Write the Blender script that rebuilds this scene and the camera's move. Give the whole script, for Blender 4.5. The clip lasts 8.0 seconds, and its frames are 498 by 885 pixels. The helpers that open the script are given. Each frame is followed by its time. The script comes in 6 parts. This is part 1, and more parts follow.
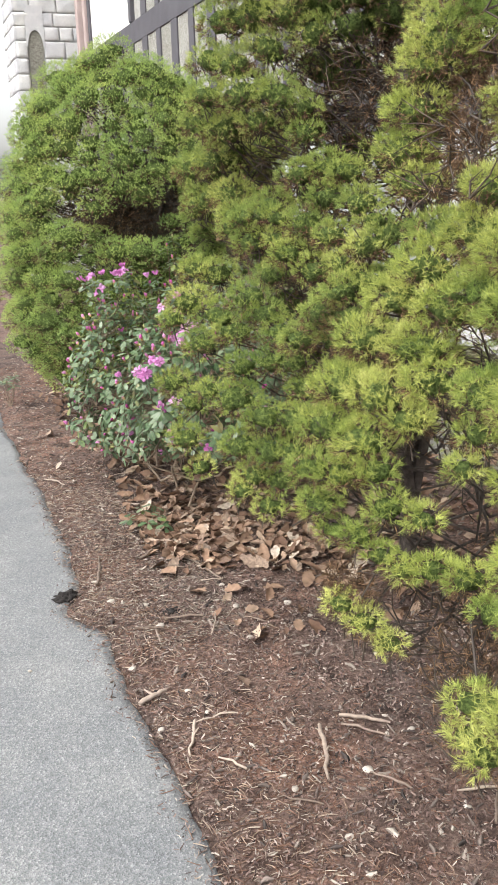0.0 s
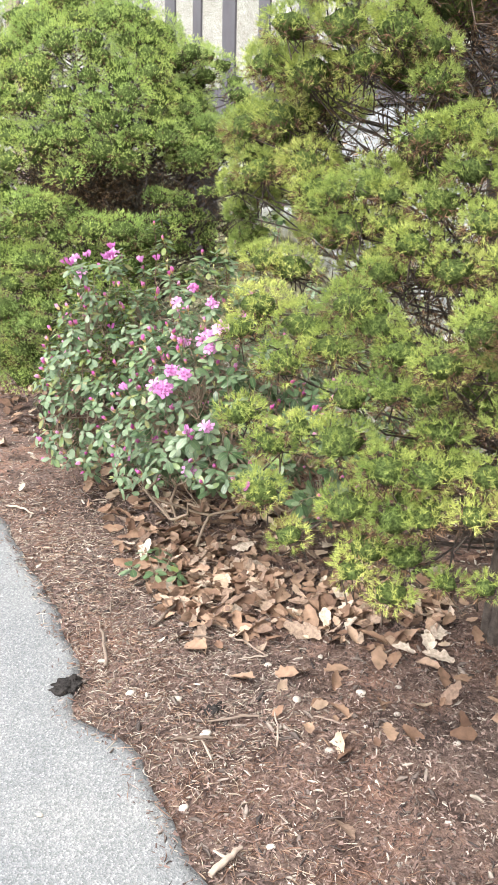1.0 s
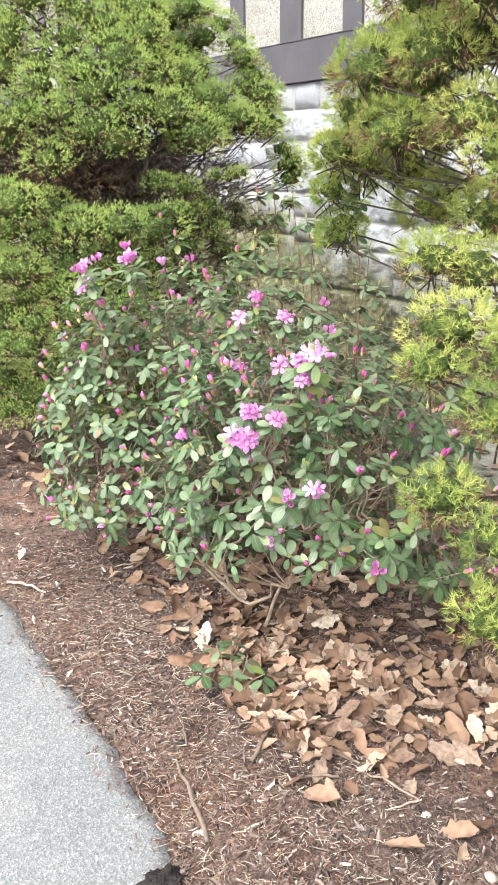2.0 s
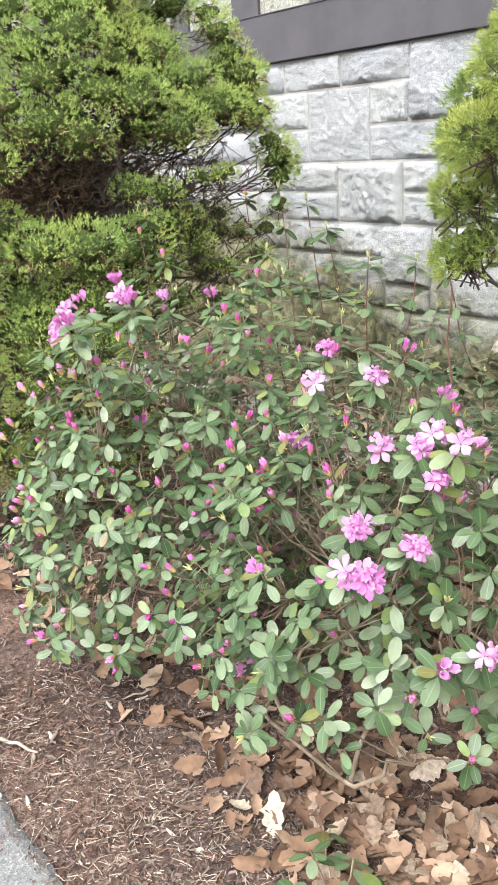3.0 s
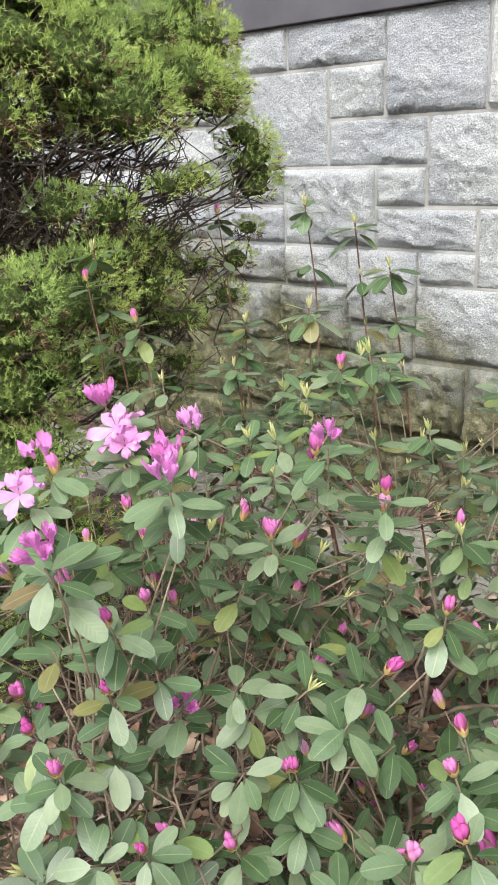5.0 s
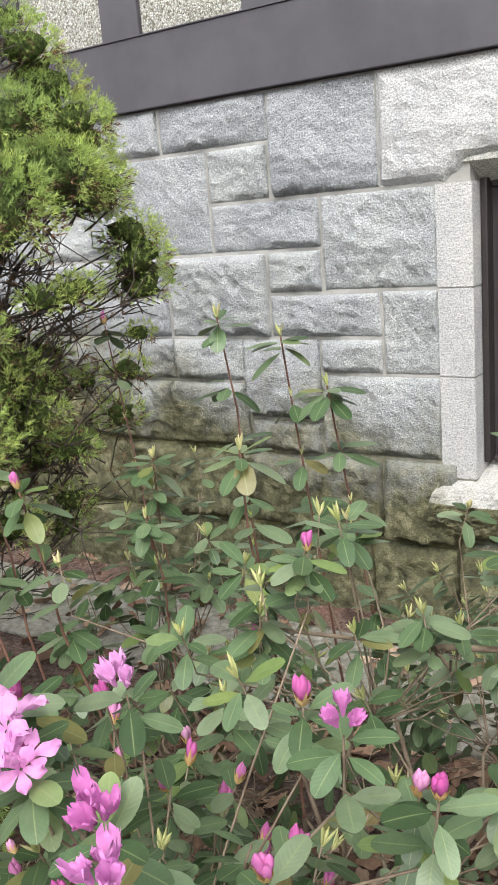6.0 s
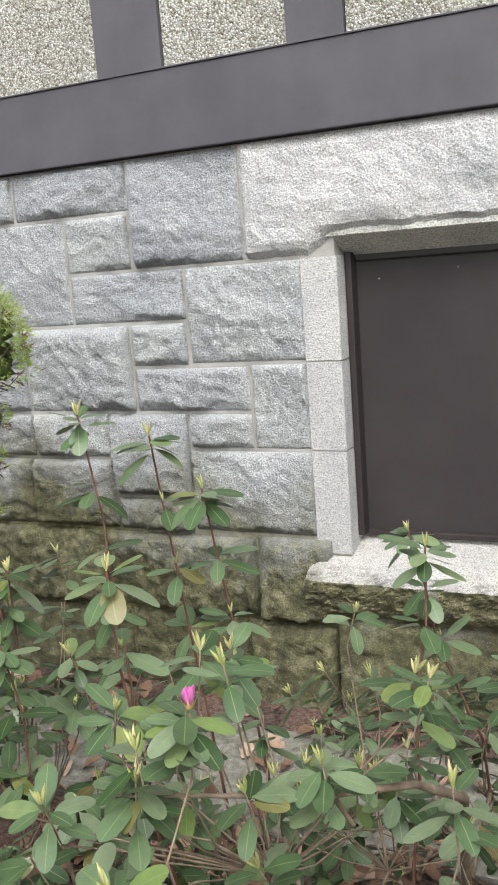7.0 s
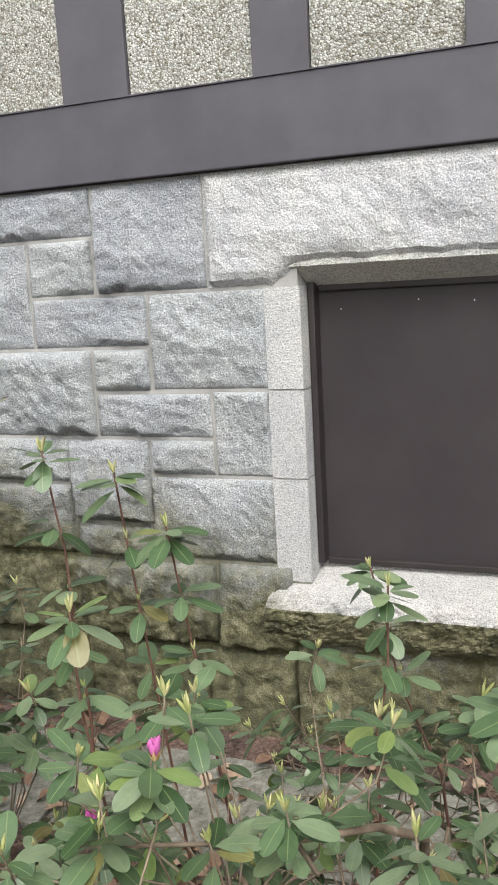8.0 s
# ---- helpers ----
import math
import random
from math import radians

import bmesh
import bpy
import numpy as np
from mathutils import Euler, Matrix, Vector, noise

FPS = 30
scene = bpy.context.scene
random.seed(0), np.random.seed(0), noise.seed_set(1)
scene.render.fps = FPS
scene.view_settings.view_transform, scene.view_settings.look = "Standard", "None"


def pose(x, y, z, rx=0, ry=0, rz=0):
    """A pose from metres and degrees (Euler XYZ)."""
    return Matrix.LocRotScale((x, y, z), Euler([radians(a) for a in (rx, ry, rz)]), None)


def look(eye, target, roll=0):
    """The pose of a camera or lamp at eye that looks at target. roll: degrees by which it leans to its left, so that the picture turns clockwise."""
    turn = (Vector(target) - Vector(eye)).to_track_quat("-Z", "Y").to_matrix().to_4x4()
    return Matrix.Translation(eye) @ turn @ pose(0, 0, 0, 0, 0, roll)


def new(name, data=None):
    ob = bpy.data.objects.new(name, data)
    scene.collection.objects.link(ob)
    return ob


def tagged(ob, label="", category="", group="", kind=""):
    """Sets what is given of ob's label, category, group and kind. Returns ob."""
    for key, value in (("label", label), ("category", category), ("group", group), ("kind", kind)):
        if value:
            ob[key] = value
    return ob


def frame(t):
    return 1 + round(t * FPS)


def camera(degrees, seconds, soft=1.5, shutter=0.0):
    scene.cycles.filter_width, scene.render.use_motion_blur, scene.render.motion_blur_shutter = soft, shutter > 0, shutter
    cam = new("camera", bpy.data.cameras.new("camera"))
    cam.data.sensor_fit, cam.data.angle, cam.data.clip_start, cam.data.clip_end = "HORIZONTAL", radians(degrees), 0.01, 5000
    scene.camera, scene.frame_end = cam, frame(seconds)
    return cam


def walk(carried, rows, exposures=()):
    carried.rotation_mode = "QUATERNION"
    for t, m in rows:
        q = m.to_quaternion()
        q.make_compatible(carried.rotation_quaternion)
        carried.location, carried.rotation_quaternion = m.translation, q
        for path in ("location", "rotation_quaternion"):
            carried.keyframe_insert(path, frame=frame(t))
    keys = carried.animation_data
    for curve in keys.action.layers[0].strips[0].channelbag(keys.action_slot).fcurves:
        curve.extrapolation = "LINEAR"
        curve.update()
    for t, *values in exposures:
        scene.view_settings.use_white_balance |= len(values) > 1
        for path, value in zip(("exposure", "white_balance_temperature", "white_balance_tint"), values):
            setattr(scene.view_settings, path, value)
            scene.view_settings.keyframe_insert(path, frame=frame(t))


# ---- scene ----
cam = camera(32.1, 8.0, soft=1.6)
PATH = [
    (0, (0.006, 0.013, 1.518), (0.709, 1.798, 0.953), -1.7),
    (0.5, (-0.028, 0.493, 1.488), (0.705, 2.264, 0.917), -1.5),
    (1, (-0.128, 0.934, 1.471), (0.767, 2.619, 0.869), 1.3),
    (1.5, (-0.171, 1.381, 1.427), (0.809, 3.014, 0.817), 1.0),
    (1.7, (-0.156, 1.57, 1.414), (0.821, 3.203, 0.797), 0.1),
    (2.8, (-0.048, 2.49, 1.426), (1.106, 3.995, 0.792), -2.8),
    (3, (0.028, 2.651, 1.427), (1.186, 4.153, 0.79), -3.0),
    (3.5, (0.149, 2.973, 1.416), (1.411, 4.37, 0.74), -1.7),
    (4, (0.246, 3.287, 1.422), (1.627, 4.578, 0.771), -2.1),
    (4.5, (0.383, 3.548, 1.411), (1.76, 4.845, 0.763), -2.2),
    (4.7, (0.422, 3.635, 1.413), (1.801, 4.93, 0.764), -2.0),
    (5.8, (0.678, 4.013, 1.435), (2.251, 5.128, 0.904), -4.6),
    (6, (0.735, 4.045, 1.464), (2.344, 5.124, 0.966), -4.9),
    (6.5, (0.805, 4.116, 1.492), (2.511, 5.068, 1.063), -4.8),
    (7, (0.856, 4.117, 1.51), (2.639, 4.932, 1.112), -4.5),
    (7.5, (0.841, 4.112, 1.543), (2.667, 4.839, 1.172), -3.6),
    (8, (0.854, 4.125, 1.541), (2.682, 4.852, 1.178), -3.3),
]
EXPOSURES = [(0.0, 1.33), (0.5, 1.75), (1.0, 1.88), (1.7, 1.9), (3.0, 1.72), (4.5, 1.50), (6.0, 1.24), (8.0, 1.11)]
walk(cam, [(t, look(eye, target, roll)) for t, eye, target, roll in PATH], EXPOSURES)

# ---- overcast daylight ----
world = bpy.data.worlds.new("overcast_sky")
scene.world = world
world.use_nodes = True
wn, wl = world.node_tree.nodes, world.node_tree.links
sky = wn.new("ShaderNodeTexSky")
sky.sky_type, sky.sun_disc = "NISHITA", False
sky.sun_elevation, sky.sun_rotation = radians(52), radians(250)
sky.air_density, sky.dust_density = 1.2, 4.0
grey = wn.new("ShaderNodeHueSaturation")
grey.inputs["Saturation"].default_value = 0.22
wl.new(sky.outputs["Color"], grey.inputs["Color"])
wl.new(grey.outputs["Color"], wn["Background"].inputs["Color"])
wn["Background"].inputs["Strength"].default_value = 0.15
sun = new("sun", bpy.data.lights.new("sun", "SUN"))
sun.data.energy, sun.data.angle, sun.data.color = 0.9, radians(55), (1.0, 0.97, 0.92)
sun.matrix_world = look((-4.0, -2.2, 7.0), (0.6, 0.6, 0.0))


# ---- materials ----
def base(name, rough=0.8, spec=0.3):
    m = bpy.data.materials.new(name)
    m.use_nodes = True
    n, l = m.node_tree.nodes, m.node_tree.links
    b = n["Principled BSDF"]
    b.inputs["Roughness"].default_value = rough
    b.inputs["Specular IOR Level"].default_value = spec
    return m, n, l, b


def coords(n, kind="pos"):
    if kind == "pos":
        return n.new("ShaderNodeNewGeometry").outputs["Position"]
    return n.new("ShaderNodeTexCoord").outputs["Object"]


def noise_of(n, l, co, scale, detail=4, rough=0.6):
    t = n.new("ShaderNodeTexNoise")
    t.inputs["Scale"].default_value, t.inputs["Detail"].default_value, t.inputs["Roughness"].default_value = scale, detail, rough
    l.new(co, t.inputs["Vector"])
    return t.outputs["Fac"]


def ramp(n, l, fac, stops):
    r = n.new("ShaderNodeValToRGB")
    e = r.color_ramp.elements
    while len(e) < len(stops):
        e.new(0.5)
    for i, (p, c) in enumerate(stops):
        e[i].position, e[i].color = p, (*c, 1)
    l.new(fac, r.inputs["Fac"])
    return r.outputs["Color"]


def mix(n, l, fac, a, b, mode="MIX"):
    x = n.new("ShaderNodeMix")
    x.data_type, x.blend_type = "RGBA", mode
    for sock, v in ((x.inputs["Factor"], fac), (x.inputs["A"], a), (x.inputs["B"], b)):
        if isinstance(v, (int, float)):
            sock.default_value = v
        elif isinstance(v, tuple):
            sock.default_value = (*v, 1)
        else:
            l.new(v, sock)
    return x.outputs["Result"]


def bump(n, l, b, height, strength, dist):
    x = n.new("ShaderNodeBump")
    x.inputs["Strength"].default_value, x.inputs["Distance"].default_value = strength, dist
    l.new(height, x.inputs["Height"])
    l.new(x.outputs["Normal"], b.inputs["Normal"])


def island(n):
    return n.new("ShaderNodeNewGeometry").outputs["Random Per Island"]


def voro(n, l, co, scale, feature="F1", out="Distance"):
    v = n.new("ShaderNodeTexVoronoi")
    v.feature = feature
    v.inputs["Scale"].default_value = scale
    l.new(co, v.inputs["Vector"])
    return v.outputs[out]


def translucent(n, l, b, colour, amount):
    out = n["Material Output"]
    t = n.new("ShaderNodeBsdfTranslucent")
    if isinstance(colour, tuple):
        t.inputs["Color"].default_value = (*colour, 1)
    else:
        l.new(colour, t.inputs["Color"])
    mx = n.new("ShaderNodeMixShader")
    mx.inputs["Fac"].default_value = amount
    l.new(b.outputs[0], mx.inputs[1])
    l.new(t.outputs[0], mx.inputs[2])
    l.new(mx.outputs[0], out.inputs["Surface"])


def needle_material(name, dark, mid, light, brown=(0.16, 0.10, 0.045), brown_from=0.72, size=5.0):
    m, n, l, b = base(name, 0.55, 0.35)
    co = coords(n)
    big = ramp(n, l, noise_of(n, l, co, size, 3), [(0.32, dark), (0.52, mid), (0.72, light)])
    fine = ramp(n, l, island(n), [(0.0, (0.50, 0.52, 0.5)), (1.0, (1.45, 1.38, 1.25))])
    col = mix(n, l, 1.0, big, fine, "MULTIPLY")
    patch = ramp(n, l, noise_of(n, l, co, 3.2, 5, 0.7), [(brown_from - 0.06, (0, 0, 0)), (brown_from + 0.04, (1, 1, 1))])
    col = mix(n, l, patch, col, brown)
    l.new(col, b.inputs["Base Color"])
    translucent(n, l, b, col, 0.26)
    return m


def simple(name, stops, scale=8.0, rough=0.8, spec=0.3, detail=5, bump_scale=60.0, bump_strength=0.3, bump_dist=0.004, per_island=0.0, kind="pos"):
    m, n, l, b = base(name, rough, spec)
    co = coords(n, kind)
    col = ramp(n, l, noise_of(n, l, co, scale, detail), stops)
    if per_island:
        col = mix(n, l, 1.0, col, ramp(n, l, island(n), [(0.0, (1 - per_island,) * 3), (1.0, (1 + per_island,) * 3)]), "MULTIPLY")
    l.new(col, b.inputs["Base Color"])
    if bump_strength:
        bump(n, l, b, noise_of(n, l, co, bump_scale, 6), bump_strength, bump_dist)
    return m


def mossy(n, l, co, col, moss, moss_top):
    """Lichen and algae with a ragged upper rim."""
    sep = n.new("ShaderNodeSeparateXYZ")
    l.new(co, sep.inputs[0])
    add = n.new("ShaderNodeMath")
    add.operation = "MULTIPLY_ADD"
    l.new(noise_of(n, l, co, 3.5, 7, 0.72), add.inputs[0])
    add.inputs[1].default_value = -1.1
    l.new(sep.outputs["Z"], add.inputs[2])
    rise = n.new("ShaderNodeMath")
    rise.operation = "MULTIPLY_ADD"
    l.new(sep.outputs["Y"], rise.inputs[0])
    rise.inputs[1].default_value = -0.22
    l.new(add.outputs[0], rise.inputs[2])
    rng = n.new("ShaderNodeMapRange")
    l.new(rise.outputs[0], rng.inputs["Value"])
    rng.inputs["From Min"].default_value, rng.inputs["From Max"].default_value = moss_top - 0.24, moss_top + 0.18
    rng.inputs["To Min"].default_value, rng.inputs["To Max"].default_value = 0.9, 0.0
    green = ramp(n, l, noise_of(n, l, co, 16.0, 7, 0.75), [(0.34, moss[0]), (0.5, moss[1]), (0.64, moss[2])])
    return mix(n, l, rng.outputs["Result"], col, green)


def granite_material(name, light, mid, dark, moss=None, moss_top=0.0, per_object=0.11, relief=0.0125, tooled=False):
    m, n, l, b = base(name, 0.85, 0.25)
    co = coords(n)
    grains = ramp(n, l, voro(n, l, co, 270.0, out="Color"), [(0.0, dark), (0.28, mid), (0.55, light), (1.0, tuple(min(1, c * 1.2) for c in light))])
    speck = ramp(n, l, noise_of(n, l, co, 230.0, 4), [(0.38, (0.30, 0.31, 0.33)), (0.50, (1, 1, 1))])
    col = mix(n, l, 0.45, grains, speck, "MULTIPLY")
    cloud = ramp(n, l, noise_of(n, l, co, 4.2, 5, 0.65), [(0.28, (0.86, 0.878, 0.91)), (0.48, (0.98, 0.985, 0.99)), (0.68, (1.14, 1.135, 1.11))])
    col = mix(n, l, 1.0, col, cloud, "MULTIPLY")
    rnd = n.new("ShaderNodeObjectInfo").outputs["Random"]
    tone = ramp(n, l, rnd, [(0.0, (1 - per_object, 1 - per_object, 1 - per_object * 0.7)), (1.0, (1 + per_object, 1 + per_object, 1 + per_object * 0.8))])
    col = mix(n, l, 1.0, col, tone, "MULTIPLY")
    if moss:
        col = mossy(n, l, co, col, moss, moss_top)
    l.new(col, b.inputs["Base Color"])
    h = mix(n, l, 0.30, noise_of(n, l, co, 42.0, 9, 0.82), voro(n, l, co, 130.0))
    if tooled:
        # rows of chisel marks
        w = n.new("ShaderNodeTexWave")
        w.bands_direction = "Z"
        w.inputs["Scale"].default_value, w.inputs["Distortion"].default_value, w.inputs["Detail"].default_value, w.inputs["Detail Scale"].default_value = 30.0, 9.0, 3.0, 2.0
        l.new(co, w.inputs["Vector"])
        h = mix(n, l, 0.13, h, w.outputs["Fac"])
    bump(n, l, b, h, 1.0, relief)
    return m


MOSS = ((0.034, 0.034, 0.010), (0.095, 0.091, 0.029), (0.23, 0.215, 0.12))
M_GRANITE = granite_material("granite", (0.405, 0.420, 0.424), (0.335, 0.350, 0.360), (0.215, 0.222, 0.235), MOSS, -1.05, 0.10)
M_DRESSED = granite_material("dressed_granite", (0.49, 0.49, 0.48), (0.42, 0.42, 0.415), (0.25, 0.25, 0.26), None, 0, 0.05, relief=0.004, tooled=True)
M_LINTEL = granite_material("lintel_granite", (0.515, 0.518, 0.512), (0.44, 0.443, 0.438), (0.27, 0.27, 0.278), None, 0, 0.05, relief=0.010)
M_SILL = granite_material("sill_granite", (0.46, 0.455, 0.43), (0.39, 0.38, 0.36), (0.22, 0.215, 0.205), MOSS, -1.30, 0.04, relief=0.006)
M_SILL_FACE = granite_material("mossy_granite", (0.45, 0.455, 0.45), (0.36, 0.365, 0.365), (0.18, 0.185, 0.19), MOSS, -0.86)
M_SOFFIT = granite_material("soffit_granite", (0.60, 0.60, 0.56), (0.44, 0.44, 0.41), (0.20, 0.20, 0.185), None, 0, 0.04, relief=0.006)
M_TOWER = granite_material("tower_granite", (0.60, 0.60, 0.59), (0.51, 0.51, 0.51), (0.30, 0.30, 0.31), None, 0, 0.12)


def mortar_material():
    m, n, l, b = base("mortar", 0.95, 0.1)
    co = coords(n)
    col = ramp(n, l, noise_of(n, l, co, 9.0, 6), [(0.3, (0.25, 0.245, 0.23)), (0.6, (0.37, 0.365, 0.345))])
    l.new(mossy(n, l, co, col, MOSS, -1.05), b.inputs["Base Color"])
    bump(n, l, b, noise_of(n, l, co, 180.0, 6), 0.4, 0.003)
    return m


M_MORTAR = mortar_material()
M_TIMBER = simple("painted_timber", [(0.3, (0.060, 0.057, 0.066)), (0.7, (0.082, 0.078, 0.090))], 5.0, 0.55, 0.4, bump_scale=45.0, bump_strength=0.12, bump_dist=0.003)
M_BOARD = simple("dark_board", [(0.3, (0.029, 0.024, 0.026)), (0.7, (0.041, 0.035, 0.037))], 4.0, 0.6, 0.35, bump_scale=25.0, bump_strength=0.06)
M_BFRAME = simple("brown_frame_paint", [(0.3, (0.022, 0.018, 0.018)), (0.7, (0.036, 0.030, 0.030))], 6.0, 0.5, 0.4, bump_strength=0.1)
M_CONCRETE = simple("concrete", [(0.3, (0.12, 0.115, 0.092)), (0.46, (0.20, 0.195, 0.165)), (0.6, (0.26, 0.255, 0.22)), (0.75, (0.36, 0.35, 0.31))], 38.0, 0.92, 0.15, 10, 110.0, 0.9, 0.006)
M_WHITE = simple("white_paint", [(0.3, (0.70, 0.69, 0.67)), (0.7, (0.80, 0.79, 0.77))], 3.0, 0.6)
M_PINK = simple("weathered_red_timber", [(0.3, (0.34, 0.27, 0.26)), (0.7, (0.42, 0.34, 0.32))], 3.0, 0.7)
M_SIDING = simple("pale_siding", [(0.3, (0.62, 0.62, 0.60)), (0.7, (0.70, 0.70, 0.68))], 2.0, 0.7)
M_FORSYTHIA = simple("yellow_blossom", [(0.3, (0.45, 0.40, 0.04)), (0.7, (0.65, 0.58, 0.10))], 6.0, 0.7, per_island=0.2)


def pebble_material():
    m, n, l, b = base("pebble_dash", 0.85, 0.25)
    co = coords(n)
    stones = ramp(n, l, voro(n, l, co, 165.0, out="Color"), [(0.0, (0.07, 0.07, 0.06)), (0.2, (0.24, 0.215, 0.165)), (0.4, (0.36, 0.36, 0.335)), (0.65, (0.46, 0.46, 0.43)), (1.0, (0.68, 0.68, 0.65))])
    gaps = ramp(n, l, voro(n, l, co, 165.0), [(0.36, (1, 1, 1)), (0.64, (0.12, 0.115, 0.10))])
    col = mix(n, l, 0.42, stones, gaps, "MULTIPLY")
    drift = ramp(n, l, noise_of(n, l, co, 3.0, 4), [(0.3, (0.82, 0.82, 0.78)), (0.7, (1.06, 1.07, 1.06))])
    l.new(mix(n, l, 1.0, col, drift, "MULTIPLY"), b.inputs["Base Color"])
    inv = n.new("ShaderNodeMath")
    inv.operation = "SUBTRACT"
    inv.inputs[0].default_value = 1.0
    l.new(voro(n, l, co, 165.0), inv.inputs[1])
    bump(n, l, b, inv.outputs[0], 0.7, 0.006)
    return m


M_PEBBLE = pebble_material()


def asphalt_material():
    m, n, l, b = base("asphalt", 0.9, 0.25)
    co = coords(n)
    stones = ramp(n, l, voro(n, l, co, 230.0, out="Color"), [(0.0, (0.115, 0.12, 0.123)), (0.4, (0.175, 0.180, 0.183)), (0.75, (0.235, 0.24, 0.24)), (1.0, (0.36, 0.36, 0.355))])
    drift = ramp(n, l, noise_of(n, l, co, 2.2, 6, 0.65), [(0.3, (0.80, 0.82, 0.85)), (0.7, (1.18, 1.17, 1.15))])
    l.new(mix(n, l, 1.0, stones, drift, "MULTIPLY"), b.inputs["Base Color"])
    bump(n, l, b, voro(n, l, co, 230.0), 0.4, 0.003)
    return m


M_ASPHALT = asphalt_material()


def soil_material():
    m, n, l, b = base("bark_soil", 0.95, 0.15)
    co = coords(n)
    fine = ramp(n, l, noise_of(n, l, co, 55.0, 8, 0.75), [(0.28, (0.046, 0.034, 0.032)), (0.5, (0.165, 0.128, 0.115)), (0.66, (0.30, 0.245, 0.22)), (0.8, (0.46, 0.40, 0.36))])
    big = ramp(n, l, noise_of(n, l, co, 1.7, 4), [(0.36, (0.70, 0.67, 0.66)), (0.5, (1.0, 0.90, 0.84)), (0.66, (1.24, 0.95, 0.80))])
    dark = ramp(n, l, noise_of(n, l, co, 7.5, 6, 0.7), [(0.36, (0.42, 0.40, 0.40)), (0.52, (1.0, 1.0, 1.0)), (0.7, (1.15, 1.06, 1.02))])
    l.new(mix(n, l, 1.0, mix(n, l, 1.0, fine, big, "MULTIPLY"), dark, "MULTIPLY"), b.inputs["Base Color"])
    bump(n, l, b, noise_of(n, l, co, 75.0, 8, 0.8), 1.0, 0.012)
    return m


M_SOIL = soil_material()


def litter_material(name, stops, rough=0.9):
    m, n, l, b = base(name, rough, 0.2)
    col = ramp(n, l, island(n), stops)
    fine = ramp(n, l, noise_of(n, l, coords(n), 40.0, 5), [(0.3, (0.7, 0.7, 0.7)), (0.7, (1.2, 1.2, 1.2))])
    l.new(mix(n, l, 1.0, col, fine, "MULTIPLY"), b.inputs["Base Color"])
    return m


M_CHIPS = litter_material("bark_chips", [(0.0, (0.045, 0.038, 0.036)), (0.4, (0.125, 0.100, 0.088)), (0.68, (0.22, 0.178, 0.155)), (0.86, (0.31, 0.265, 0.225)), (1.0, (0.50, 0.45, 0.39))])
M_STRAW = litter_material("dry_needles", [(0.0, (0.13, 0.073, 0.053)), (0.5, (0.22, 0.135, 0.098)), (0.8, (0.34, 0.255, 0.195)), (1.0, (0.50, 0.44, 0.36))])
M_RUST = litter_material("rusty_needles", [(0.0, (0.10, 0.046, 0.030)), (0.5, (0.20, 0.098, 0.062)), (0.85, (0.29, 0.16, 0.105)), (1.0, (0.38, 0.27, 0.19))])
M_BITS = litter_material("mulch_bits", [(0.0, (0.034, 0.025, 0.024)), (0.3, (0.098, 0.066, 0.057)), (0.65, (0.182, 0.124, 0.106)), (0.88, (0.255, 0.190, 0.166)), (1.0, (0.42, 0.37, 0.32))])
M_FIBRE = litter_material("pale_fibre", [(0.0, (0.18, 0.15, 0.125)), (0.6, (0.32, 0.28, 0.23)), (1.0, (0.54, 0.49, 0.42))])


def object_random(name, stops, scale=30.0, rough=0.8, spec=0.3, through_light=0.0, contrast=0.25):
    m, n, l, b = base(name, rough, spec)
    col = ramp(n, l, n.new("ShaderNodeObjectInfo").outputs["Random"], stops)
    fine = ramp(n, l, noise_of(n, l, coords(n), scale, 6, 0.65), [(0.3, (1 - contrast,) * 3), (0.7, (1 + contrast,) * 3)])
    col = mix(n, l, 1.0, col, fine, "MULTIPLY")
    l.new(col, b.inputs["Base Color"])
    if through_light:
        translucent(n, l, b, col, through_light)
    return m


M_DRYLEAF = object_random("dry_oak_leaf", [(0.0, (0.13, 0.080, 0.058)), (0.4, (0.25, 0.172, 0.128)), (0.75, (0.36, 0.272, 0.208)), (1.0, (0.52, 0.44, 0.36))], 80.0, 0.7, 0.3, 0.15, 0.42)
M_DRYLEAVES = litter_material("dry_leaf_litter", [(0.0, (0.12, 0.070, 0.048)), (0.5, (0.23, 0.145, 0.098)), (0.85, (0.34, 0.235, 0.168)), (1.0, (0.46, 0.36, 0.27))], 0.75)
M_STICK = object_random("weathered_stick", [(0.0, (0.12, 0.09, 0.07)), (0.6, (0.24, 0.185, 0.15)), (1.0, (0.40, 0.33, 0.27))], 60.0)
M_PEBBLES = object_random("pale_pebble", [(0.0, (0.32, 0.285, 0.245)), (1.0, (0.52, 0.475, 0.42))], 60.0)
M_CLOD = simple("dark_clod", [(0.3, (0.018, 0.016, 0.016)), (0.7, (0.05, 0.045, 0.042))], 60.0, 0.95, 0.1, bump_scale=120.0, bump_strength=1.0, bump_dist=0.01)
M_BARK = simple("conifer_bark", [(0.3, (0.045, 0.037, 0.033)), (0.7, (0.115, 0.095, 0.082))], 30.0, 0.9, 0.2, bump_scale=70.0, bump_strength=0.9, bump_dist=0.008)
M_TWIG = simple("conifer_twig", [(0.3, (0.04, 0.032, 0.027)), (0.7, (0.095, 0.075, 0.058))], 20.0, 0.9, 0.2, bump_strength=0.0, per_island=0.3)
